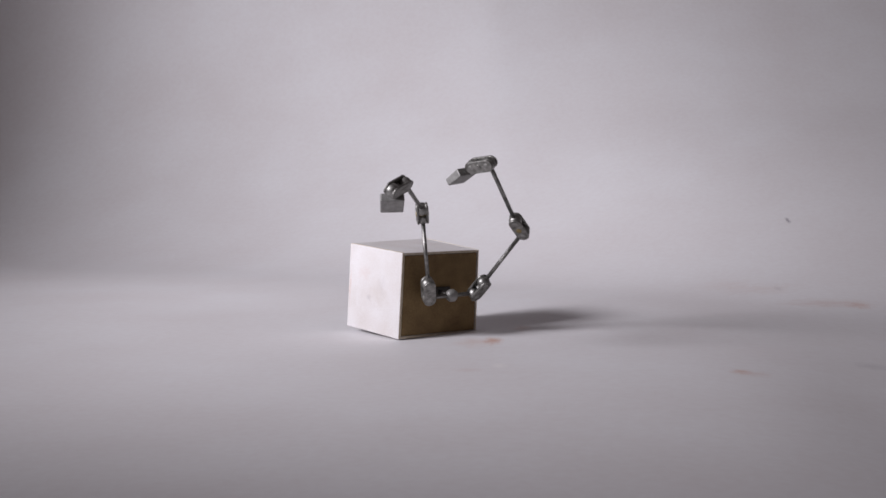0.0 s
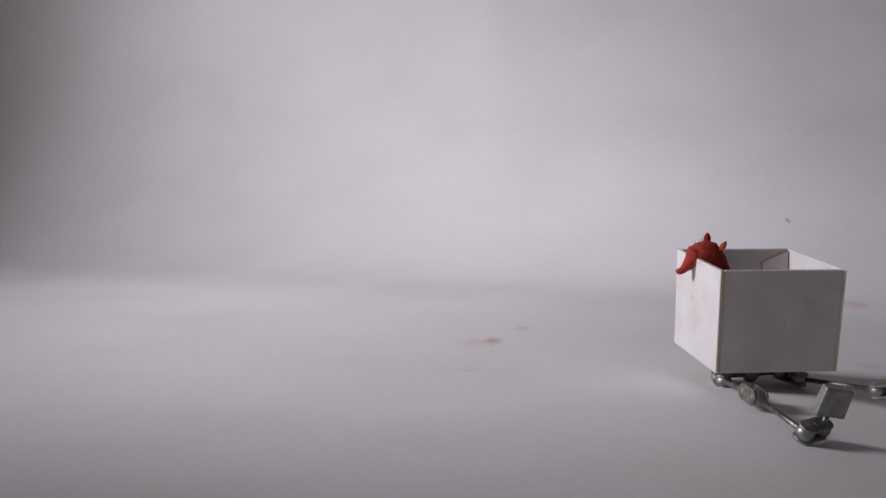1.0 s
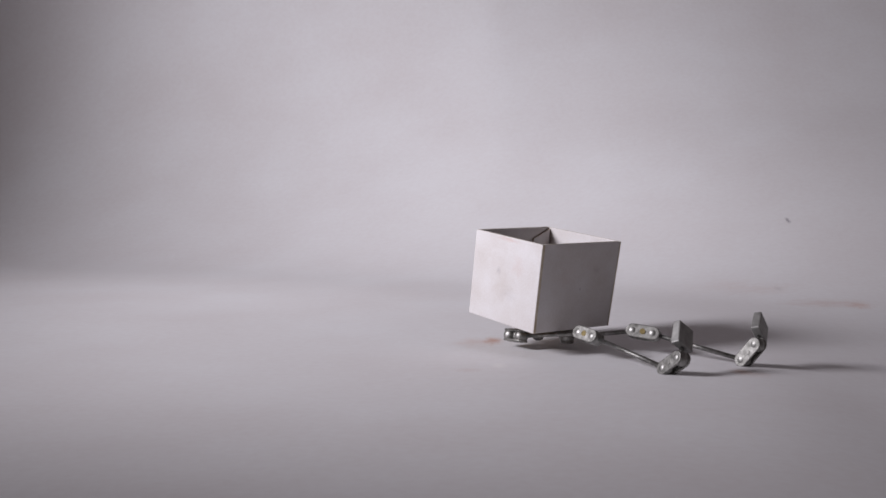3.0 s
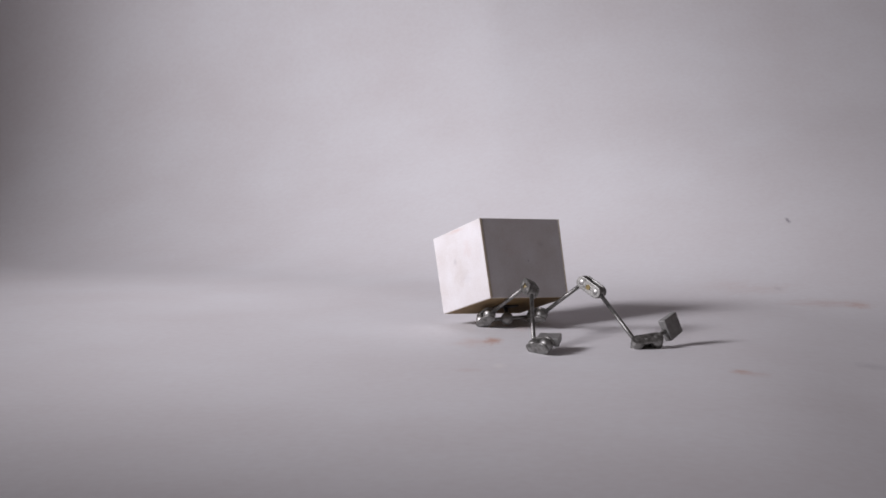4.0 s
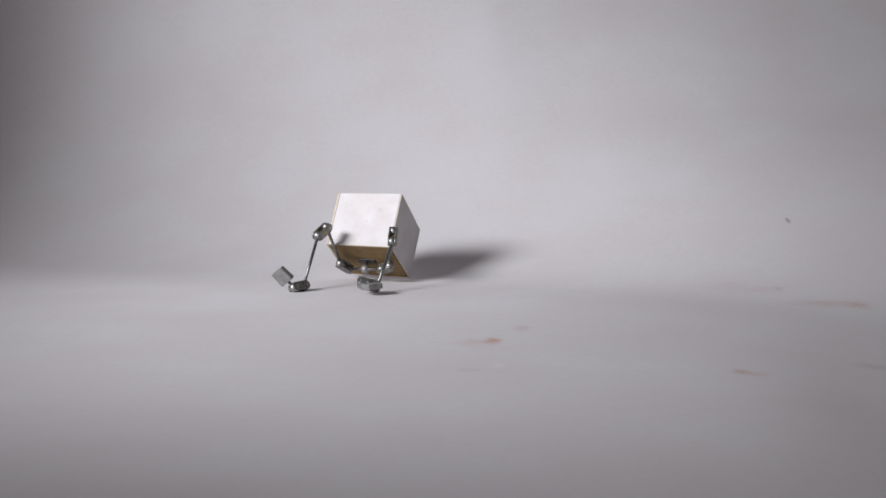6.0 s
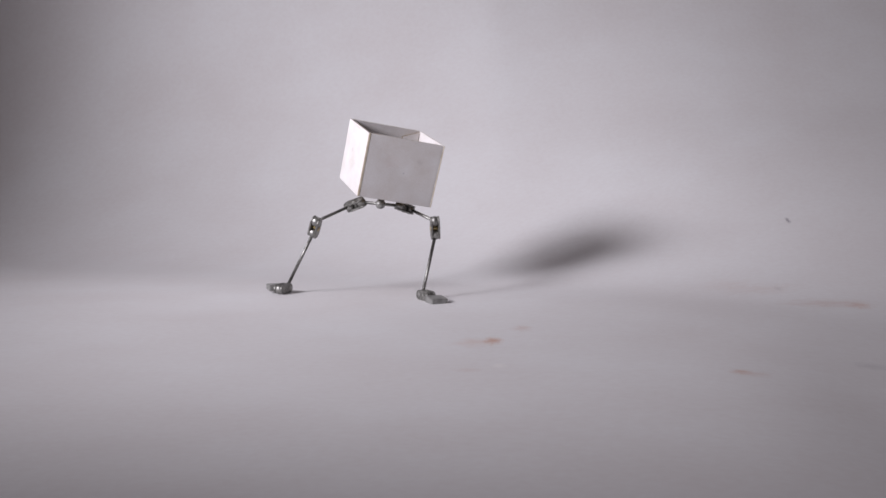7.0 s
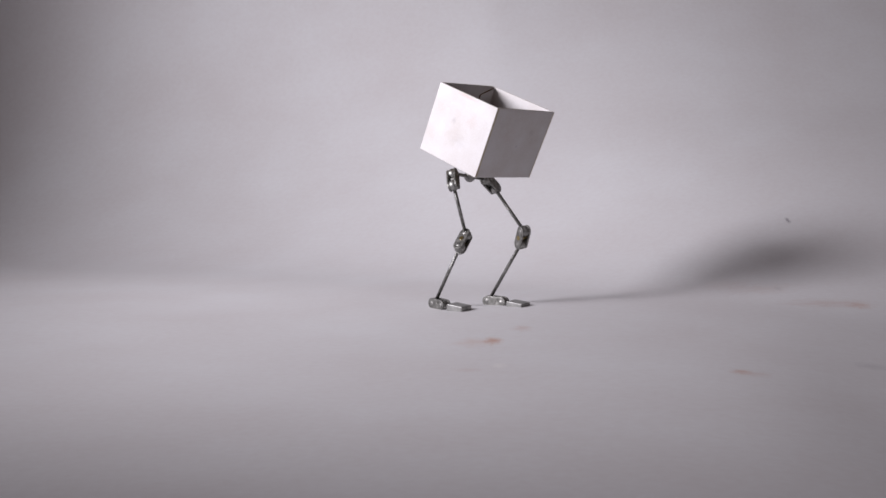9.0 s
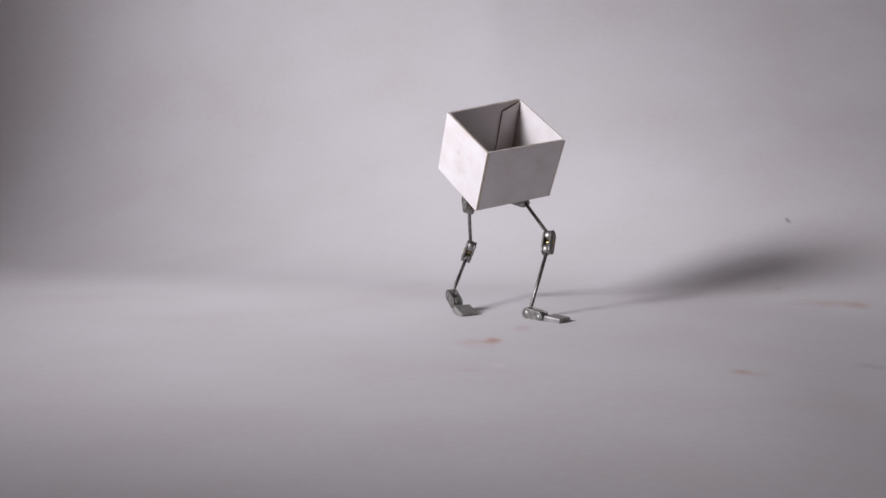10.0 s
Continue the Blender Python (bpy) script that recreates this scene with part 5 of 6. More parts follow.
    walk(MOVERS["Rshin"], [
        (0, pose(0.0271, -0.0609, -0.0545, -162.1, -27.4, -56.1)), (0.06667, pose(0.0332, -0.0339, -0.0736, -115.2, -11.2, -75.5)),
        (0.1, pose(0.0405, -0.0070, -0.0927, -91.7, 28.0, -84.7)), (0.2, pose(0.0264, -0.0811, -0.0447, -90.9, -29.3, -83.5)),
        (0.3, pose(0.0473, -0.0692, -0.0073, -99.1, -57.6, -80.1)), (0.4, pose(0.0695, -0.0616, -0.0126, 175.4, -84.5, 4.5)),
        (0.5, pose(0.0693, -0.0627, -0.0080, -37.7, -97.6, -131.5)), (0.7, pose(0.0577, -0.0618, -0.0053, -15.7, -98.6, -117.5)),
        (1, pose(0.0671, -0.0648, -0.0011, -27.9, -98.4, -121.1)), (1.2, pose(0.0680, -0.0586, -0.0051, -36.0, -99.5, -109.0)),
        (2.1, pose(0.0680, -0.0586, -0.0051, -36.0, -99.5, -109.0)), (2.2, pose(0.0680, -0.0586, -0.0051, -35.9, -99.5, -109.2)),
        (2.3, pose(0.0685, -0.0622, -0.0047, -113.5, -69.9, -34.8)), (2.333, pose(0.0671, -0.0541, 0.0053, -117.5, -39.3, -59.2)),
        (2.4, pose(0.0631, -0.0473, 0.0147, -123.0, -4.7, -80.4)), (2.5, pose(0.0631, -0.0473, 0.0147, -123.0, -4.7, -80.4)),
        (2.8, pose(0.0631, -0.0473, 0.0147, -123.0, -4.8, -80.4)), (2.833, pose(0.0454, -0.0674, 0.0105, -125.7, -39.7, -55.4)),
        (2.9, pose(0.0304, -0.0844, 0.0069, -170.9, -64.9, 4.7)), (3, pose(0.0332, -0.0828, 0.0065, -172.3, -65.3, 10.3)),
        (3.2, pose(0.0323, -0.0865, 0.0064, -174.5, -65.1, 6.4)), (3.6, pose(0.0303, -0.0865, 0.0012, -140.9, -57.0, -32.7)),
        (3.95, pose(0.0251, -0.0897, -0.0048, -121.6, -39.8, -55.1)), (4.3, pose(0.0183, -0.0925, -0.0146, -107.3, -17.0, -66.8)),
        (4.4, pose(0.0342, -0.0895, 0.0012, -115.1, -53.0, -50.1)), (4.5, pose(0.0385, -0.0933, -0.0113, -120.1, -63.7, -39.5)),
        (4.6, pose(0.0446, -0.0903, -0.0093, -140.2, -72.7, -19.2)), (4.7, pose(0.0536, -0.0851, -0.0096, -138.3, -73.0, -18.1)),
        (4.8, pose(0.0520, -0.0774, -0.0160, -129.6, -72.5, -19.7)), (4.9, pose(0.0528, -0.0771, -0.0139, -144.4, -73.8, -15.0)),
        (5, pose(0.0578, -0.0764, -0.0192, -166.3, -76.3, 6.1)), (5.2, pose(0.0629, -0.0646, -0.0200, -154.8, -74.6, -12.9)),
        (5.6, pose(0.0579, -0.0556, -0.0159, -109.7, -50.8, -57.3)), (5.95, pose(0.0519, -0.0553, -0.0072, -94.7, -20.1, -65.3)),
        (6.3, pose(0.0469, -0.0602, -0.0046, -87.1, 14.4, -65.9)), (6.4, pose(0.0394, -0.0676, -0.0111, -83.9, 4.9, -66.6)),
        (6.5, pose(0.0348, -0.0740, -0.0075, -89.7, -8.9, -67.4)), (6.6, pose(0.0310, -0.0514, -0.0096, -103.9, -38.6, -63.6)),
        (6.7, pose(0.0253, -0.0404, -0.0325, -132.9, -56.8, -49.1)), (6.8, pose(0.0247, -0.0385, -0.0447, -140.9, -58.5, -45.6)),
        (6.9, pose(0.0470, -0.0458, -0.0492, -139.5, -51.3, -60.6)), (7, pose(0.0434, -0.0553, -0.0216, -111.5, -35.0, -76.4)),
        (7.2, pose(0.0404, -0.0540, -0.0260, -108.8, -36.4, -75.7)), (7.3, pose(0.0368, -0.0428, -0.0324, -91.5, -25.8, -78.0)),
        (7.5, pose(0.0397, -0.0605, -0.0445, -128.1, -18.6, -80.8)), (7.7, pose(0.0426, -0.0652, -0.0371, -132.7, -16.4, -82.8)),
        (8, pose(0.0462, -0.0557, -0.0529, -138.6, -15.9, -83.2)), (8.2, pose(0.0217, -0.0561, -0.0592, -100.3, 22.2, -104.1)),
        (8.3, pose(0.0292, -0.0631, -0.0510, -93.8, 16.7, -103.4)), (8.5, pose(0.0194, -0.0680, -0.0469, -82.1, 1.5, -103.9)),
        (8.8, pose(0.0657, -0.0426, -0.0638, -118.4, -38.7, -96.4)), (9, pose(0.0328, -0.0533, -0.0575, -94.8, 10.0, -110.9)),
        (9.133, pose(0.0342, -0.0447, -0.0736, -136.0, -2.1, -105.2)), (9.2, pose(0.0374, -0.0273, -0.0787, 53.0, 151.8, 48.2)),
        (9.3, pose(0.0326, -0.0271, -0.0788, 47.9, 149.6, 46.0)), (9.4, pose(0.0314, -0.0259, -0.0794, 50.6, 148.6, 45.1)),
        (9.5, pose(0.0270, -0.0223, -0.0790, 43.5, 147.1, 43.4)), (9.7, pose(0.0112, -0.0207, -0.0734, 43.7, 144.7, 40.4)),
        (9.8, pose(0.0072, -0.0234, -0.0676, 46.4, 145.7, 41.5)), (9.85, pose(0.0259, -0.0402, -0.0569, -130.3, 1.0, -108.2)),
        (9.9, pose(0.0447, -0.0569, -0.0463, -145.4, -29.2, -75.2)), (10, pose(0.0156, -0.0764, -0.0231, -154.2, -36.8, -59.7)),
    ])
    walk(MOVERS["Rankle"], [
        (0, pose(-0.0202, -0.1040, -0.0726, 86.9, -12.4, -28.9)), (0.06667, pose(0.0068, -0.0396, -0.1115, 42.5, 10.9, -63.1)),
        (0.1, pose(0.0356, 0.0239, -0.1515, -6.1, 0.9, -102.9)), (0.2, pose(0.0291, -0.1135, -0.1027, 8.8, -33.9, -114.9)),
        (0.3, pose(0.0465, -0.1255, -0.0425, -12.1, -53.2, -89.0)), (0.4, pose(0.0693, -0.1281, -0.0122, -79.3, -100.4, 8.0)),
        (0.5, pose(0.0820, -0.1277, -0.0027, -43.8, -142.9, -26.2)), (0.7, pose(0.1062, -0.1072, -0.0026, 4.6, -139.9, -7.9)),
        (1, pose(0.1015, -0.1215, 0.0034, 15.8, -116.4, -62.4)), (1.2, pose(0.1062, -0.1126, 0.0014, 6.3, 174.7, -52.9)),
        (2.1, pose(0.1062, -0.1126, 0.0014, 6.3, 174.7, -52.9)), (2.2, pose(0.1062, -0.1126, 0.0014, 6.3, 174.7, -52.9)),
        (2.3, pose(0.1004, -0.1166, -0.0257, -18.2, 141.1, -68.8)), (2.4, pose(0.0283, -0.0578, -0.0408, -15.8, 164.2, -58.5)),
        (2.5, pose(0.0283, -0.0578, -0.0408, -15.5, 169.6, -57.0)), (2.8, pose(0.0283, -0.0578, -0.0408, -15.3, 172.7, -56.2)),
        (2.9, pose(0.0452, -0.1492, 0.0024, 136.2, 47.4, 53.7)), (3, pose(0.0530, -0.1464, 0.0028, 120.1, 8.9, 0.3)),
        (3.2, pose(0.0454, -0.1517, 0.0037, 131.0, -0.3, -8.5)), (3.6, pose(0.0318, -0.1489, -0.0216, 143.8, 28.8, 4.0)),
        (3.95, pose(0.0171, -0.1394, -0.0484, 168.6, 48.3, 52.4)), (4.3, pose(0.0074, -0.1173, -0.0754, 4.1, -152.7, -108.2)),
        (4.4, pose(0.0433, -0.1445, -0.0351, 166.4, -27.9, 40.6)), (4.5, pose(0.0572, -0.1518, -0.0368, 141.8, -46.0, 46.8)),
        (4.6, pose(0.0662, -0.1520, -0.0219, 129.1, -46.2, 60.3)), (4.7, pose(0.0784, -0.1454, -0.0225, 114.1, -44.7, 82.6)),
        (4.8, pose(0.0836, -0.1338, -0.0314, -77.0, -107.5, -85.2)), (4.9, pose(0.0747, -0.1390, -0.0247, 59.4, -57.2, 151.9)),
        (5, pose(0.0799, -0.1390, -0.0229, 47.3, -18.9, 171.3)), (5.2, pose(0.0762, -0.1294, -0.0276, 40.7, 21.2, -152.8)),
        (5.4, pose(0.0708, -0.1189, -0.0415, -81.8, 141.5, 29.4)), (5.6, pose(0.0654, -0.1084, -0.0555, -10.8, 135.6, 51.4)),
        (5.767, pose(0.0611, -0.0936, -0.0621, -2.1, 170.4, 74.4)), (5.95, pose(0.0565, -0.0784, -0.0694, -7.3, -154.7, 93.9)),
        (6.133, pose(0.0498, -0.0611, -0.0693, -165.7, -0.6, -48.3)), (6.3, pose(0.0431, -0.0437, -0.0690, -133.9, 3.9, -4.4)),
        (6.4, pose(0.0435, -0.0596, -0.0770, -142.6, -5.8, 10.0)), (6.5, pose(0.0391, -0.0835, -0.0732, -160.7, -3.0, 5.2)),
        (6.6, pose(0.0345, -0.0944, -0.0600, -178.6, -2.9, 2.8)), (6.7, pose(0.0178, -0.1008, -0.0592, 161.1, -3.3, -10.5)),
        (6.8, pose(0.0128, -0.1000, -0.0665, 154.7, -2.8, -13.7)), (6.9, pose(0.0195, -0.0999, -0.0761, 159.9, -11.6, -16.0)),
        (7, pose(0.0280, -0.0954, -0.0723, 165.5, -6.0, 9.7)), (7.2, pose(0.0288, -0.0954, -0.0767, 174.9, -7.6, -1.8)),
        (7.3, pose(0.0412, -0.0715, -0.0922, -169.4, -2.8, 6.9)), (7.5, pose(0.0019, -0.0835, -0.0941, -177.1, 8.6, 13.7)),
        (7.7, pose(-0.0003, -0.0845, -0.0840, 174.4, 7.2, 3.4)), (7.867, pose(-0.0007, -0.0792, -0.0898, -173.9, 22.6, 62.9)),
        (8, pose(-0.0018, -0.0735, -0.0953, 25.9, 159.8, -52.9)), (8.1, pose(0.0083, -0.0519, -0.1068, -172.1, 26.5, 59.6)),
        (8.2, pose(0.0162, -0.0293, -0.1196, 174.4, 14.1, -5.1)), (8.3, pose(0.0293, -0.0436, -0.1145, 168.1, 5.9, 7.4)),
        (8.5, pose(0.0287, -0.0685, -0.1127, 150.2, 1.7, -2.5)), (8.8, pose(0.0303, -0.0755, -0.1095, 156.4, -5.4, -12.4)),
        (9, pose(0.0317, -0.0407, -0.1228, 160.1, 3.8, 8.5)), (9.133, pose(-0.0017, -0.0306, -0.1089, -161.9, 12.6, 33.5)),
        (9.2, pose(0.0244, 0.0180, -0.1255, -135.9, 2.0, 57.3)), (9.3, pose(0.0179, 0.0218, -0.1214, -129.7, 9.6, 63.8)),
        (9.4, pose(0.0204, 0.0228, -0.1233, -129.8, 21.2, 55.1)), (9.5, pose(0.0119, 0.0298, -0.1175, -131.3, 9.3, 56.4)),
        (9.7, pose(0.0002, 0.0331, -0.1109, -111.8, 15.8, 73.2)), (9.8, pose(-0.0029, 0.0290, -0.1074, -114.9, 12.5, 67.9)),
        (9.867, pose(-0.0270, -0.0390, -0.0753, -164.9, 26.1, 22.6)), (9.9, pose(-0.0035, -0.0887, -0.0792, 150.4, 3.3, -20.5)),
        (10, pose(-0.0273, -0.1216, -0.0462, 154.1, 14.0, 3.7)),
    ])
    walk(MOVERS["Rtoe"], [
        (0, pose(-0.0226, -0.1018, -0.0582, 59.8, -2.0, -8.4)), (0.06667, pose(0.0129, -0.0400, -0.1051, 37.3, 28.1, -54.5)),
        (0.1, pose(0.0499, 0.0207, -0.1531, -4.1, 27.9, -114.9)), (0.2, pose(0.0429, -0.1185, -0.1008, 29.4, -18.7, -125.4)),
        (0.3, pose(0.0611, -0.1278, -0.0443, 22.5, 12.0, -103.1)), (0.4, pose(0.0831, -0.1233, -0.0095, 51.1, -11.9, -114.4)),
        (0.4667, pose(0.0879, -0.1218, -0.0020, 129.8, -13.2, -125.7)), (0.5, pose(0.0923, -0.1208, 0.0055, 26.4, -177.4, 50.7)),
        (0.6, pose(0.1000, -0.1064, 0.0010, -13.4, -157.7, 31.9)), (0.7, pose(0.1075, -0.0924, -0.0035, -56.7, -131.0, 30.7)),
        (0.8667, pose(0.1108, -0.1011, -0.0011, -24.1, -152.8, -23.7)), (1, pose(0.1124, -0.1118, 0.0016, -20.7, 173.9, -58.3)),
        (1.2, pose(0.1180, -0.1039, -0.0002, 8.0, 177.0, -32.5)), (2.1, pose(0.1180, -0.1039, -0.0002, 8.0, 177.0, -32.5)),
        (2.2, pose(0.1180, -0.1039, -0.0002, 8.0, 177.0, -32.5)), (2.3, pose(0.1125, -0.1088, -0.0222, -30.8, 162.2, -32.4)),
        (2.4, pose(0.0398, -0.0494, -0.0369, 105.1, -29.0, 119.7)), (2.5, pose(0.0398, -0.0494, -0.0369, 106.3, -28.3, 117.2)),
        (2.8, pose(0.0398, -0.0494, -0.0369, 106.9, -28.1, 116.0)), (2.9, pose(0.0583, -0.1494, 0.0093, -83.1, -133.1, 18.6)),
        (3, pose(0.0550, -0.1538, 0.0154, -57.6, -127.7, -7.0)), (3.2, pose(0.0440, -0.1613, 0.0149, -72.2, -125.3, 16.4)),
        (3.6, pose(0.0370, -0.1605, -0.0139, -63.3, -118.7, 1.9)), (3.95, pose(0.0299, -0.1465, -0.0464, 64.1, -59.3, -145.8)),
        (4.133, pose(0.0260, -0.1337, -0.0617, -31.5, -117.2, -64.5)), (4.3, pose(0.0216, -0.1216, -0.0763, -8.4, -152.4, -103.6)),
        (4.35, pose(0.0365, -0.1390, -0.0542, 172.0, 5.8, 31.0)), (4.4, pose(0.0515, -0.1565, -0.0320, 145.9, 28.2, -22.1)),
        (4.5, pose(0.0612, -0.1646, -0.0304, 146.2, 11.2, -13.9)), (4.6, pose(0.0702, -0.1638, -0.0140, 135.1, -22.7, -10.1)),
        (4.7, pose(0.0832, -0.1556, -0.0129, 130.2, -21.9, 0.3)), (4.8, pose(0.0881, -0.1472, -0.0271, 137.3, 0.7, -20.7)),
        (4.9, pose(0.0806, -0.1507, -0.0178, 127.9, -5.8, 3.2)), (5, pose(0.0819, -0.1494, -0.0126, 132.5, -5.4, 16.5)),
        (5.2, pose(0.0782, -0.1409, -0.0186, 137.5, -7.9, 28.8)), (5.6, pose(0.0528, -0.1008, -0.0535, 105.0, 6.7, 36.9)),
        (5.767, pose(0.0475, -0.0899, -0.0602, 145.7, -7.0, 49.6)), (5.95, pose(0.0418, -0.0785, -0.0676, -173.1, -25.8, 50.3)),
        (6.3, pose(0.0416, -0.0538, -0.0796, -138.4, -21.7, 22.8)), (6.4, pose(0.0466, -0.0710, -0.0860, -145.9, -3.0, 6.0)),
        (6.5, pose(0.0407, -0.0974, -0.0781, -164.1, -2.8, 4.1)), (6.6, pose(0.0352, -0.1092, -0.0604, -178.4, -2.9, 1.5)),
        (6.7, pose(0.0150, -0.1144, -0.0544, 165.6, -3.0, -9.6)), (6.8, pose(0.0094, -0.1129, -0.0602, 160.4, -2.4, -12.8)),
        (6.9, pose(0.0146, -0.1130, -0.0711, 155.1, 1.5, 12.1)), (7, pose(0.0300, -0.1097, -0.0687, 170.6, -7.1, 5.4)),
        (7.2, pose(0.0282, -0.1102, -0.0754, 170.2, -5.6, 11.6)), (7.3, pose(0.0430, -0.0860, -0.0949, -172.7, 0.9, -6.7)),
        (7.5, pose(0.0053, -0.0979, -0.0949, -176.4, 8.5, 16.7)), (7.7, pose(0.0007, -0.0991, -0.0826, -175.6, 8.1, 15.5)),
        (8, pose(0.0102, -0.0673, -0.1014, -150.4, -7.7, 11.8)), (8.2, pose(0.0152, -0.0440, -0.1182, 177.9, 13.9, -6.7)),
        (8.3, pose(0.0315, -0.0579, -0.1115, 170.1, 3.8, -2.0)), (8.5, pose(0.0284, -0.0813, -0.1053, 153.4, 3.3, 0.4)),
        (8.8, pose(0.0268, -0.0886, -0.1036, 164.1, 1.7, 2.1)), (9, pose(0.0341, -0.0544, -0.1178, 162.3, 3.1, 6.7)),
        (9.1, pose(0.0336, -0.0212, -0.1268, -162.1, -24.5, 3.6)), (9.2, pose(0.0331, 0.0120, -0.1358, -112.7, -43.2, -21.5)),
        (9.3, pose(0.0255, 0.0159, -0.1326, -134.4, -43.7, -8.6)), (9.4, pose(0.0258, 0.0140, -0.1339, -123.6, -37.9, 0.1)),
        (9.5, pose(0.0191, 0.0230, -0.1285, -121.3, -28.0, -1.9)), (9.7, pose(0.0044, 0.0280, -0.1241, -123.6, -28.3, 9.9)),
        (9.8, pose(0.0018, 0.0239, -0.1205, -127.9, -31.7, 12.3)), (9.85, pose(-0.0029, -0.0385, -0.0962, -163.5, -5.0, 36.3)),
        (9.9, pose(-0.0076, -0.1009, -0.0719, 170.0, 29.3, 42.4)), (10, pose(-0.0249, -0.1348, -0.0399, 153.8, 20.1, 12.7)),
    ])
    walk(ANIMAL, [
        (0, pose(-0.0155, 0.9547, 0.0537, 32.0, 85.6, 164.1)), (0.1, pose(0.0358, 0.8962, 0.0557, 7.3, 85.7, 135.8)),
        (0.2, pose(0.0678, 0.8473, 0.0518, 3.0, 36.6, 130.2)), (0.3, pose(0.0924, 0.8219, 0.0469, -0.6, 14.0, 122.5)),
        (0.4, pose(0.1383, 0.7637, 0.0456, 4.0, 1.6, 117.5)), (0.5, pose(0.1723, 0.7451, 0.0414, 2.0, -2.4, 115.2)),
        (0.6, pose(0.1866, 0.7343, 0.0406, 1.2, -2.8, 109.0)), (0.7, pose(0.1749, 0.7280, 0.0715, -5.5, -3.3, 102.8)),
        (0.8, pose(0.1718, 0.7311, 0.0805, -6.2, -4.0, 110.0)), (0.9, pose(0.1633, 0.7390, 0.0860, 0.4, -4.8, 101.1)),
        (1, pose(0.1644, 0.7414, 0.0858, 0.3, -5.5, 100.2)), (1.2, pose(0.1652, 0.7464, 0.0860, -0.2, -5.4, 96.6)), (1.3, pose(0.1655, 0.7464, 0.0860, -0.2, -5.4, 96.6)),
        (1.5, pose(0.1664, 0.7464, 0.0860, -0.2, -5.4, 97.6)), (1.8, pose(0.1688, 0.7464, 0.0860, -0.2, -5.4, 98.6)),
        (2.1, pose(0.1692, 0.7464, 0.0860, -0.2, -5.4, 98.6)), (2.2, pose(0.1692, 0.7464, 0.0860, -0.2, -5.4, 96.6)), (2.3, pose(0.1654, 0.7680, 0.0866, 0.2, 7.8, 101.3)),
        (2.4, pose(0.1850, 0.7800, 0.0761, 32.5, 28.7, 115.2)), (2.5, pose(0.1850, 0.7800, 0.0761, 32.5, 28.7, 115.2)),
        (2.6, pose(0.1850, 0.7800, 0.0761, 32.5, 28.7, 115.2)), (2.7, pose(0.1863, 0.7795, 0.0741, 32.5, 28.7, 115.2)),
        (2.8, pose(0.1900, 0.7810, 0.0696, 32.5, 28.7, 115.2)), (2.9, pose(0.1227, 0.8395, 0.0433, 5.4, -4.5, 125.7)),
        (3, pose(0.0872, 0.8684, 0.0432, 1.4, -6.2, 130.5)), (3.2, pose(0.0643, 0.9273, 0.0423, 2.1, -5.2, 118.9)), (3.6, pose(0.0626, 0.9458, 0.0450, 2.4, 4.7, 121.1)),
        (3.95, pose(0.0607, 0.9659, 0.0471, 3.2, 15.3, 123.7)), (4.3, pose(0.0579, 0.9901, 0.0485, 5.0, 27.7, 127.6)),
        (4.4, pose(0.0185, 1.0257, 0.0469, 4.1, 10.1, 118.0)), (4.5, pose(0.0071, 1.0509, 0.0476, 3.8, 10.3, 110.6)),
        (4.6, pose(-0.0146, 1.1073, 0.0454, 2.5, 4.9, 109.1)), (4.7, pose(-0.0327, 1.1715, 0.0457, 1.6, 5.0, 100.3)),
        (4.8, pose(-0.0517, 1.2363, 0.0437, 0.8, 9.6, 89.1)), (4.9, pose(-0.0692, 1.2602, 0.0458, 1.9, 5.5, 77.9)), (5, pose(-0.0751, 1.2758, 0.0463, 1.4, 5.8, 71.3)),
        (5.2, pose(-0.0810, 1.3038, 0.0473, 1.4, 5.7, 64.2)), (5.6, pose(-0.0815, 1.3072, 0.0510, 0.7, 19.1, 67.8)),
        (5.95, pose(-0.0820, 1.3107, 0.0531, 0.8, 31.2, 70.9)), (6.3, pose(-0.0828, 1.3143, 0.0539, 1.8, 43.2, 74.4)),
        (6.4, pose(-0.0789, 1.2968, 0.0684, -0.7, 31.8, 78.0)), (6.5, pose(-0.0828, 1.2925, 0.0860, 1.6, 14.3, 84.3)),
        (6.6, pose(-0.0816, 1.2622, 0.0953, 2.8, -1.1, 86.5)), (6.7, pose(-0.0821, 1.2393, 0.1150, -0.7, -20.0, 97.8)),
        (6.8, pose(-0.0828, 1.2230, 0.1243, -4.0, -25.3, 101.5)), (6.9, pose(-0.0396, 1.1789, 0.1360, 5.9, -27.2, 109.2)),
        (7, pose(-0.0477, 1.1975, 0.1215, 9.0, -12.5, 109.7)), (7.2, pose(-0.0271, 1.1920, 0.1229, 8.2, -9.3, 100.5)),
        (7.3, pose(-0.0343, 1.2183, 0.1354, -0.7, 7.5, 91.8)), (7.5, pose(-0.0708, 1.2345, 0.1257, -7.7, -0.3, 115.1)),
        (7.7, pose(-0.0498, 1.1963, 0.1197, -6.0, -3.4, 125.8)), (8, pose(-0.0522, 1.2071, 0.1361, -13.4, 8.2, 118.0)),
        (8.2, pose(-0.0375, 1.1309, 0.1419, -13.1, -3.5, 143.0)), (8.3, pose(0.0094, 1.1100, 0.1443, -2.7, -13.3, 148.4)),
        (8.5, pose(0.0390, 1.0802, 0.1476, -0.8, -30.3, 146.1)), (8.8, pose(0.0501, 1.0680, 0.1507, 0.9, -21.1, 144.0)),
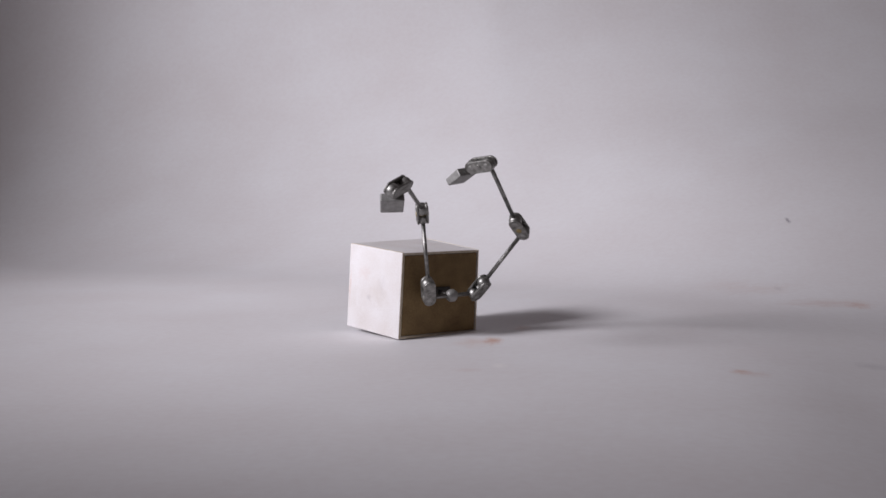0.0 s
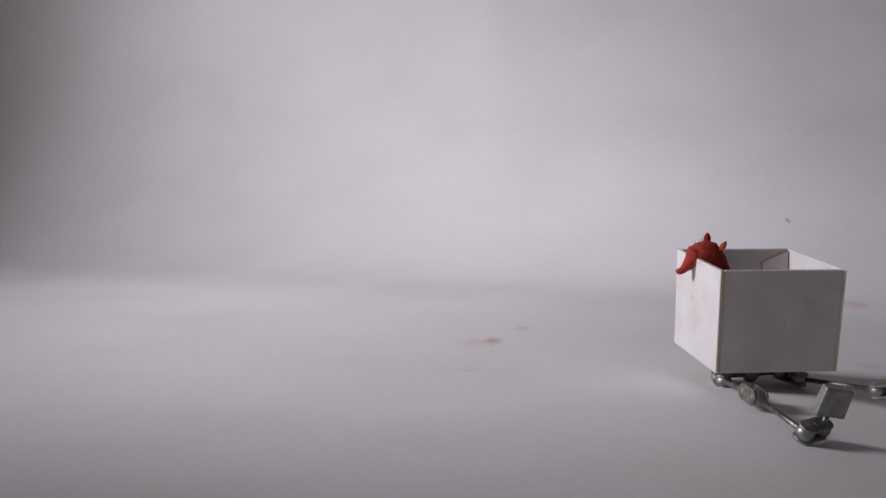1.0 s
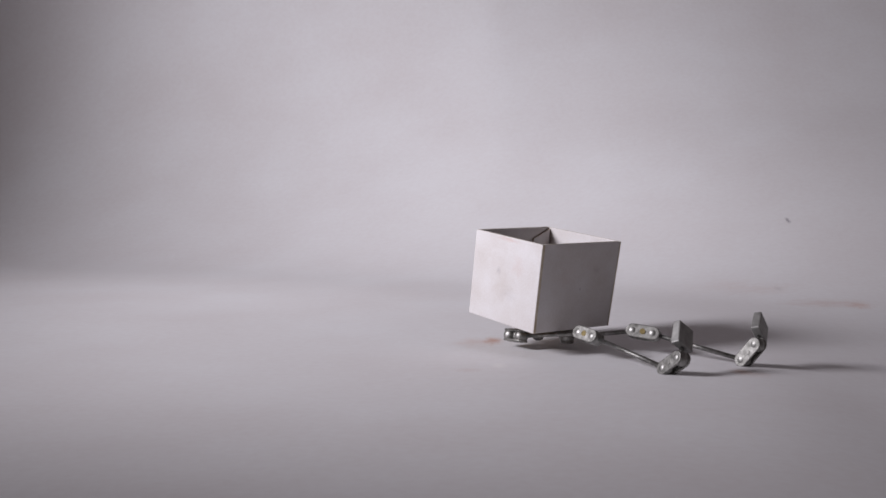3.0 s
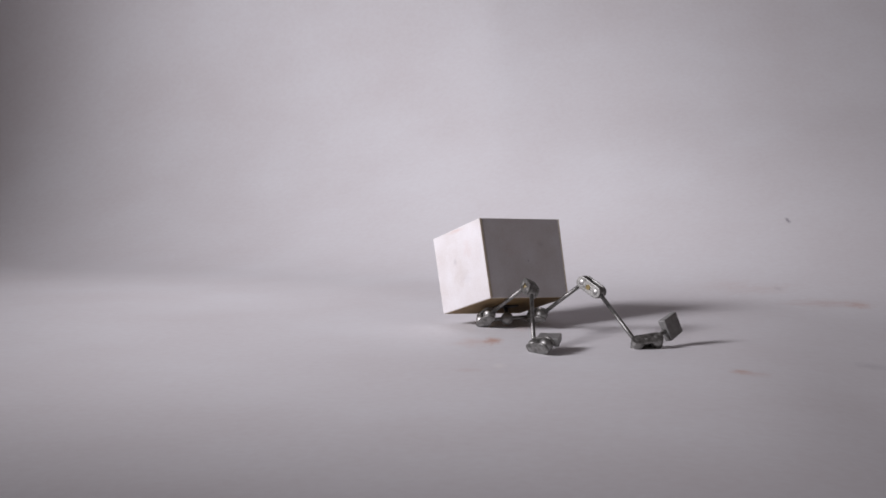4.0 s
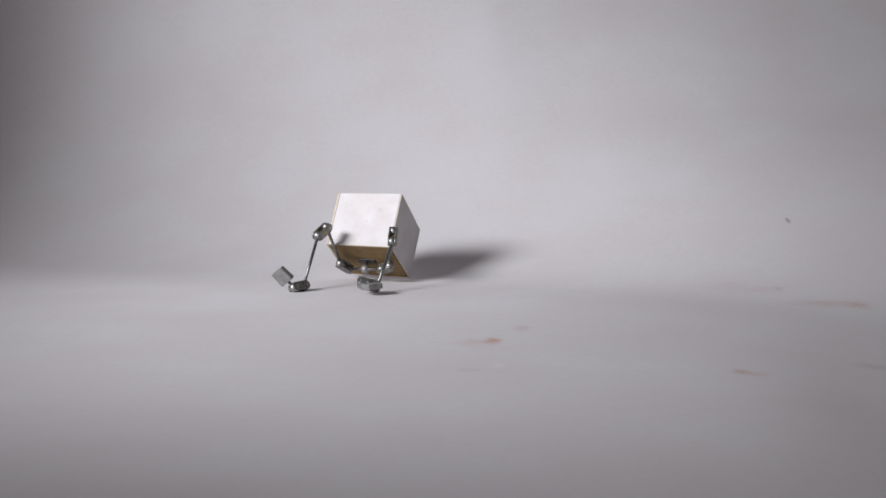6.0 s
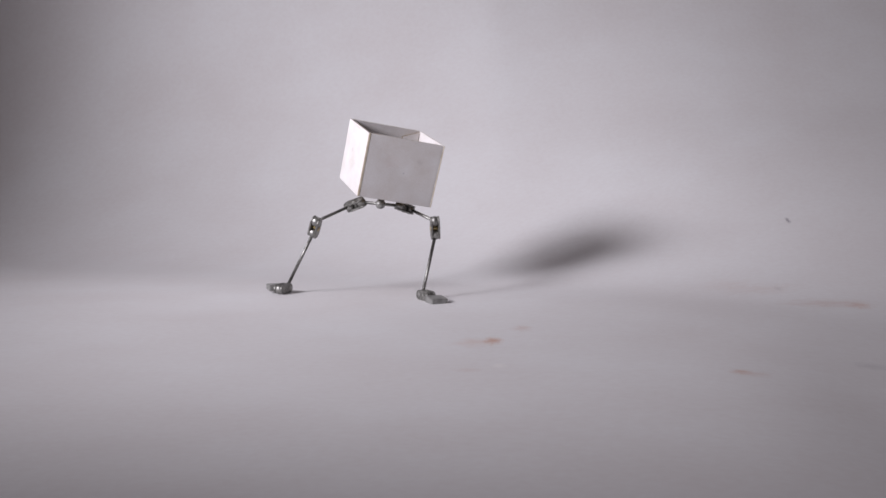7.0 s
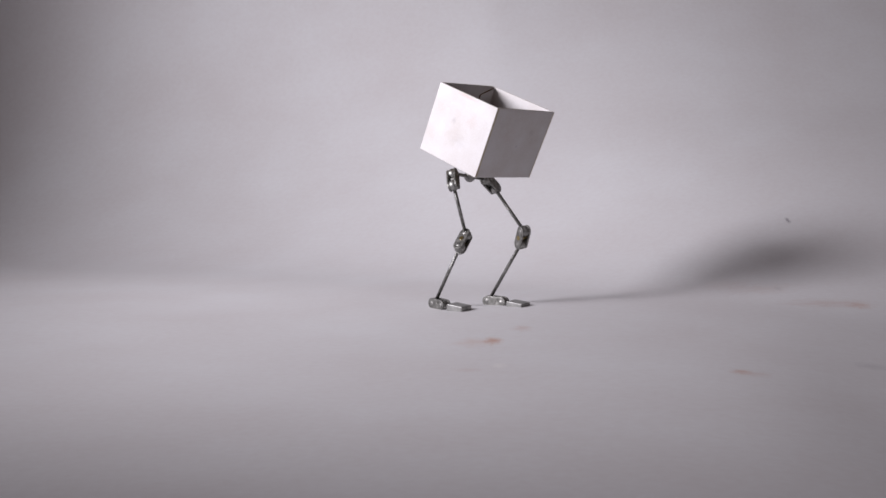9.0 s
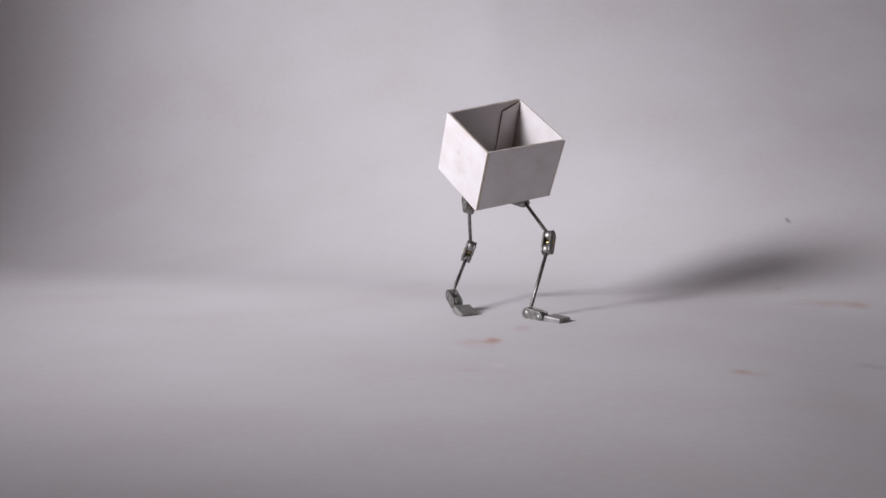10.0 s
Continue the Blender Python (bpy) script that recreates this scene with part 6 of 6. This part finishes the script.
        (9, pose(0.0497, 1.0606, 0.1509, 1.9, -20.7, 139.2)),
        (9.2, pose(0.0247, 1.0518, 0.1562, -13.5, -15.5, 144.9)), (9.3, pose(0.0233, 1.0476, 0.1561, -15.2, -16.4, 146.4)),
        (9.4, pose(0.0307, 1.0476, 0.1512, -16.0, -25.4, 151.2)), (9.5, pose(0.0315, 1.0495, 0.1478, -16.3, -29.1, 153.2)),
        (9.7, pose(0.0261, 1.0748, 0.1413, -10.9, -34.2, 148.0)), (9.8, pose(0.0219, 1.0670, 0.1384, -15.2, -38.7, 157.0)),
        (9.9, pose(0.0356, 1.0825, 0.1287, -11.9, -27.9, 144.0)), (10, pose(0.0598, 1.0630, 0.1271, -10.5, -31.4, 125.3)),
    ])
    walk(SNOUT, [
        (0, pose(0.0000, 0.0080, -0.0010, -80.0, -0.0, 0.0)), (0.7, pose(0.0000, 0.0080, -0.0010, -80.0, -0.0, 0.0)), (0.8, pose(0.0000, 0.0080, -0.0010, -45.0, -0.0, 0.0)),
        (1, pose(0.0000, 0.0080, -0.0010, -58.0, -0.0, 0.0)), (1.1, pose(0.0000, 0.0080, -0.0010, -14.0, -0.0, 0.0)),
        (1.2, pose(0.0000, 0.0080, -0.0010, 2.0, -0.0, 0.0)), (1.3, pose(0.0000, 0.0080, -0.0010, 8.0, -0.0, 0.0)),
        (1.4, pose(0.0000, 0.0080, -0.0010, -48.0, -0.0, 0.0)), (1.5, pose(0.0000, 0.0080, -0.0010, -60.0, -0.0, 0.0)),
        (1.6, pose(0.0000, 0.0080, -0.0010, -62.0, -0.0, 0.0)), (1.8, pose(0.0000, 0.0080, -0.0010, -2.0, -0.0, 0.0)),
        (1.9, pose(0.0000, 0.0080, -0.0010, 8.0, -0.0, 0.0)), (2.1, pose(0.0000, 0.0080, -0.0010, -5.0, -0.0, 0.0)),
        (2.2, pose(0.0000, 0.0080, -0.0010, -32.0, -0.0, 0.0)), (2.3, pose(0.0000, 0.0080, -0.0010, -34.0, -0.0, 0.0)),
        (2.4, pose(0.0000, 0.0080, -0.0010, -45.0, -0.0, 0.0)), (2.8, pose(0.0000, 0.0080, -0.0010, -45.0, -0.0, 0.0)),
        (2.9, pose(0.0000, 0.0080, -0.0010, -80.0, -0.0, 0.0)), (10, pose(0.0000, 0.0080, -0.0010, -80.0, -0.0, 0.0)),
    ])


motions()
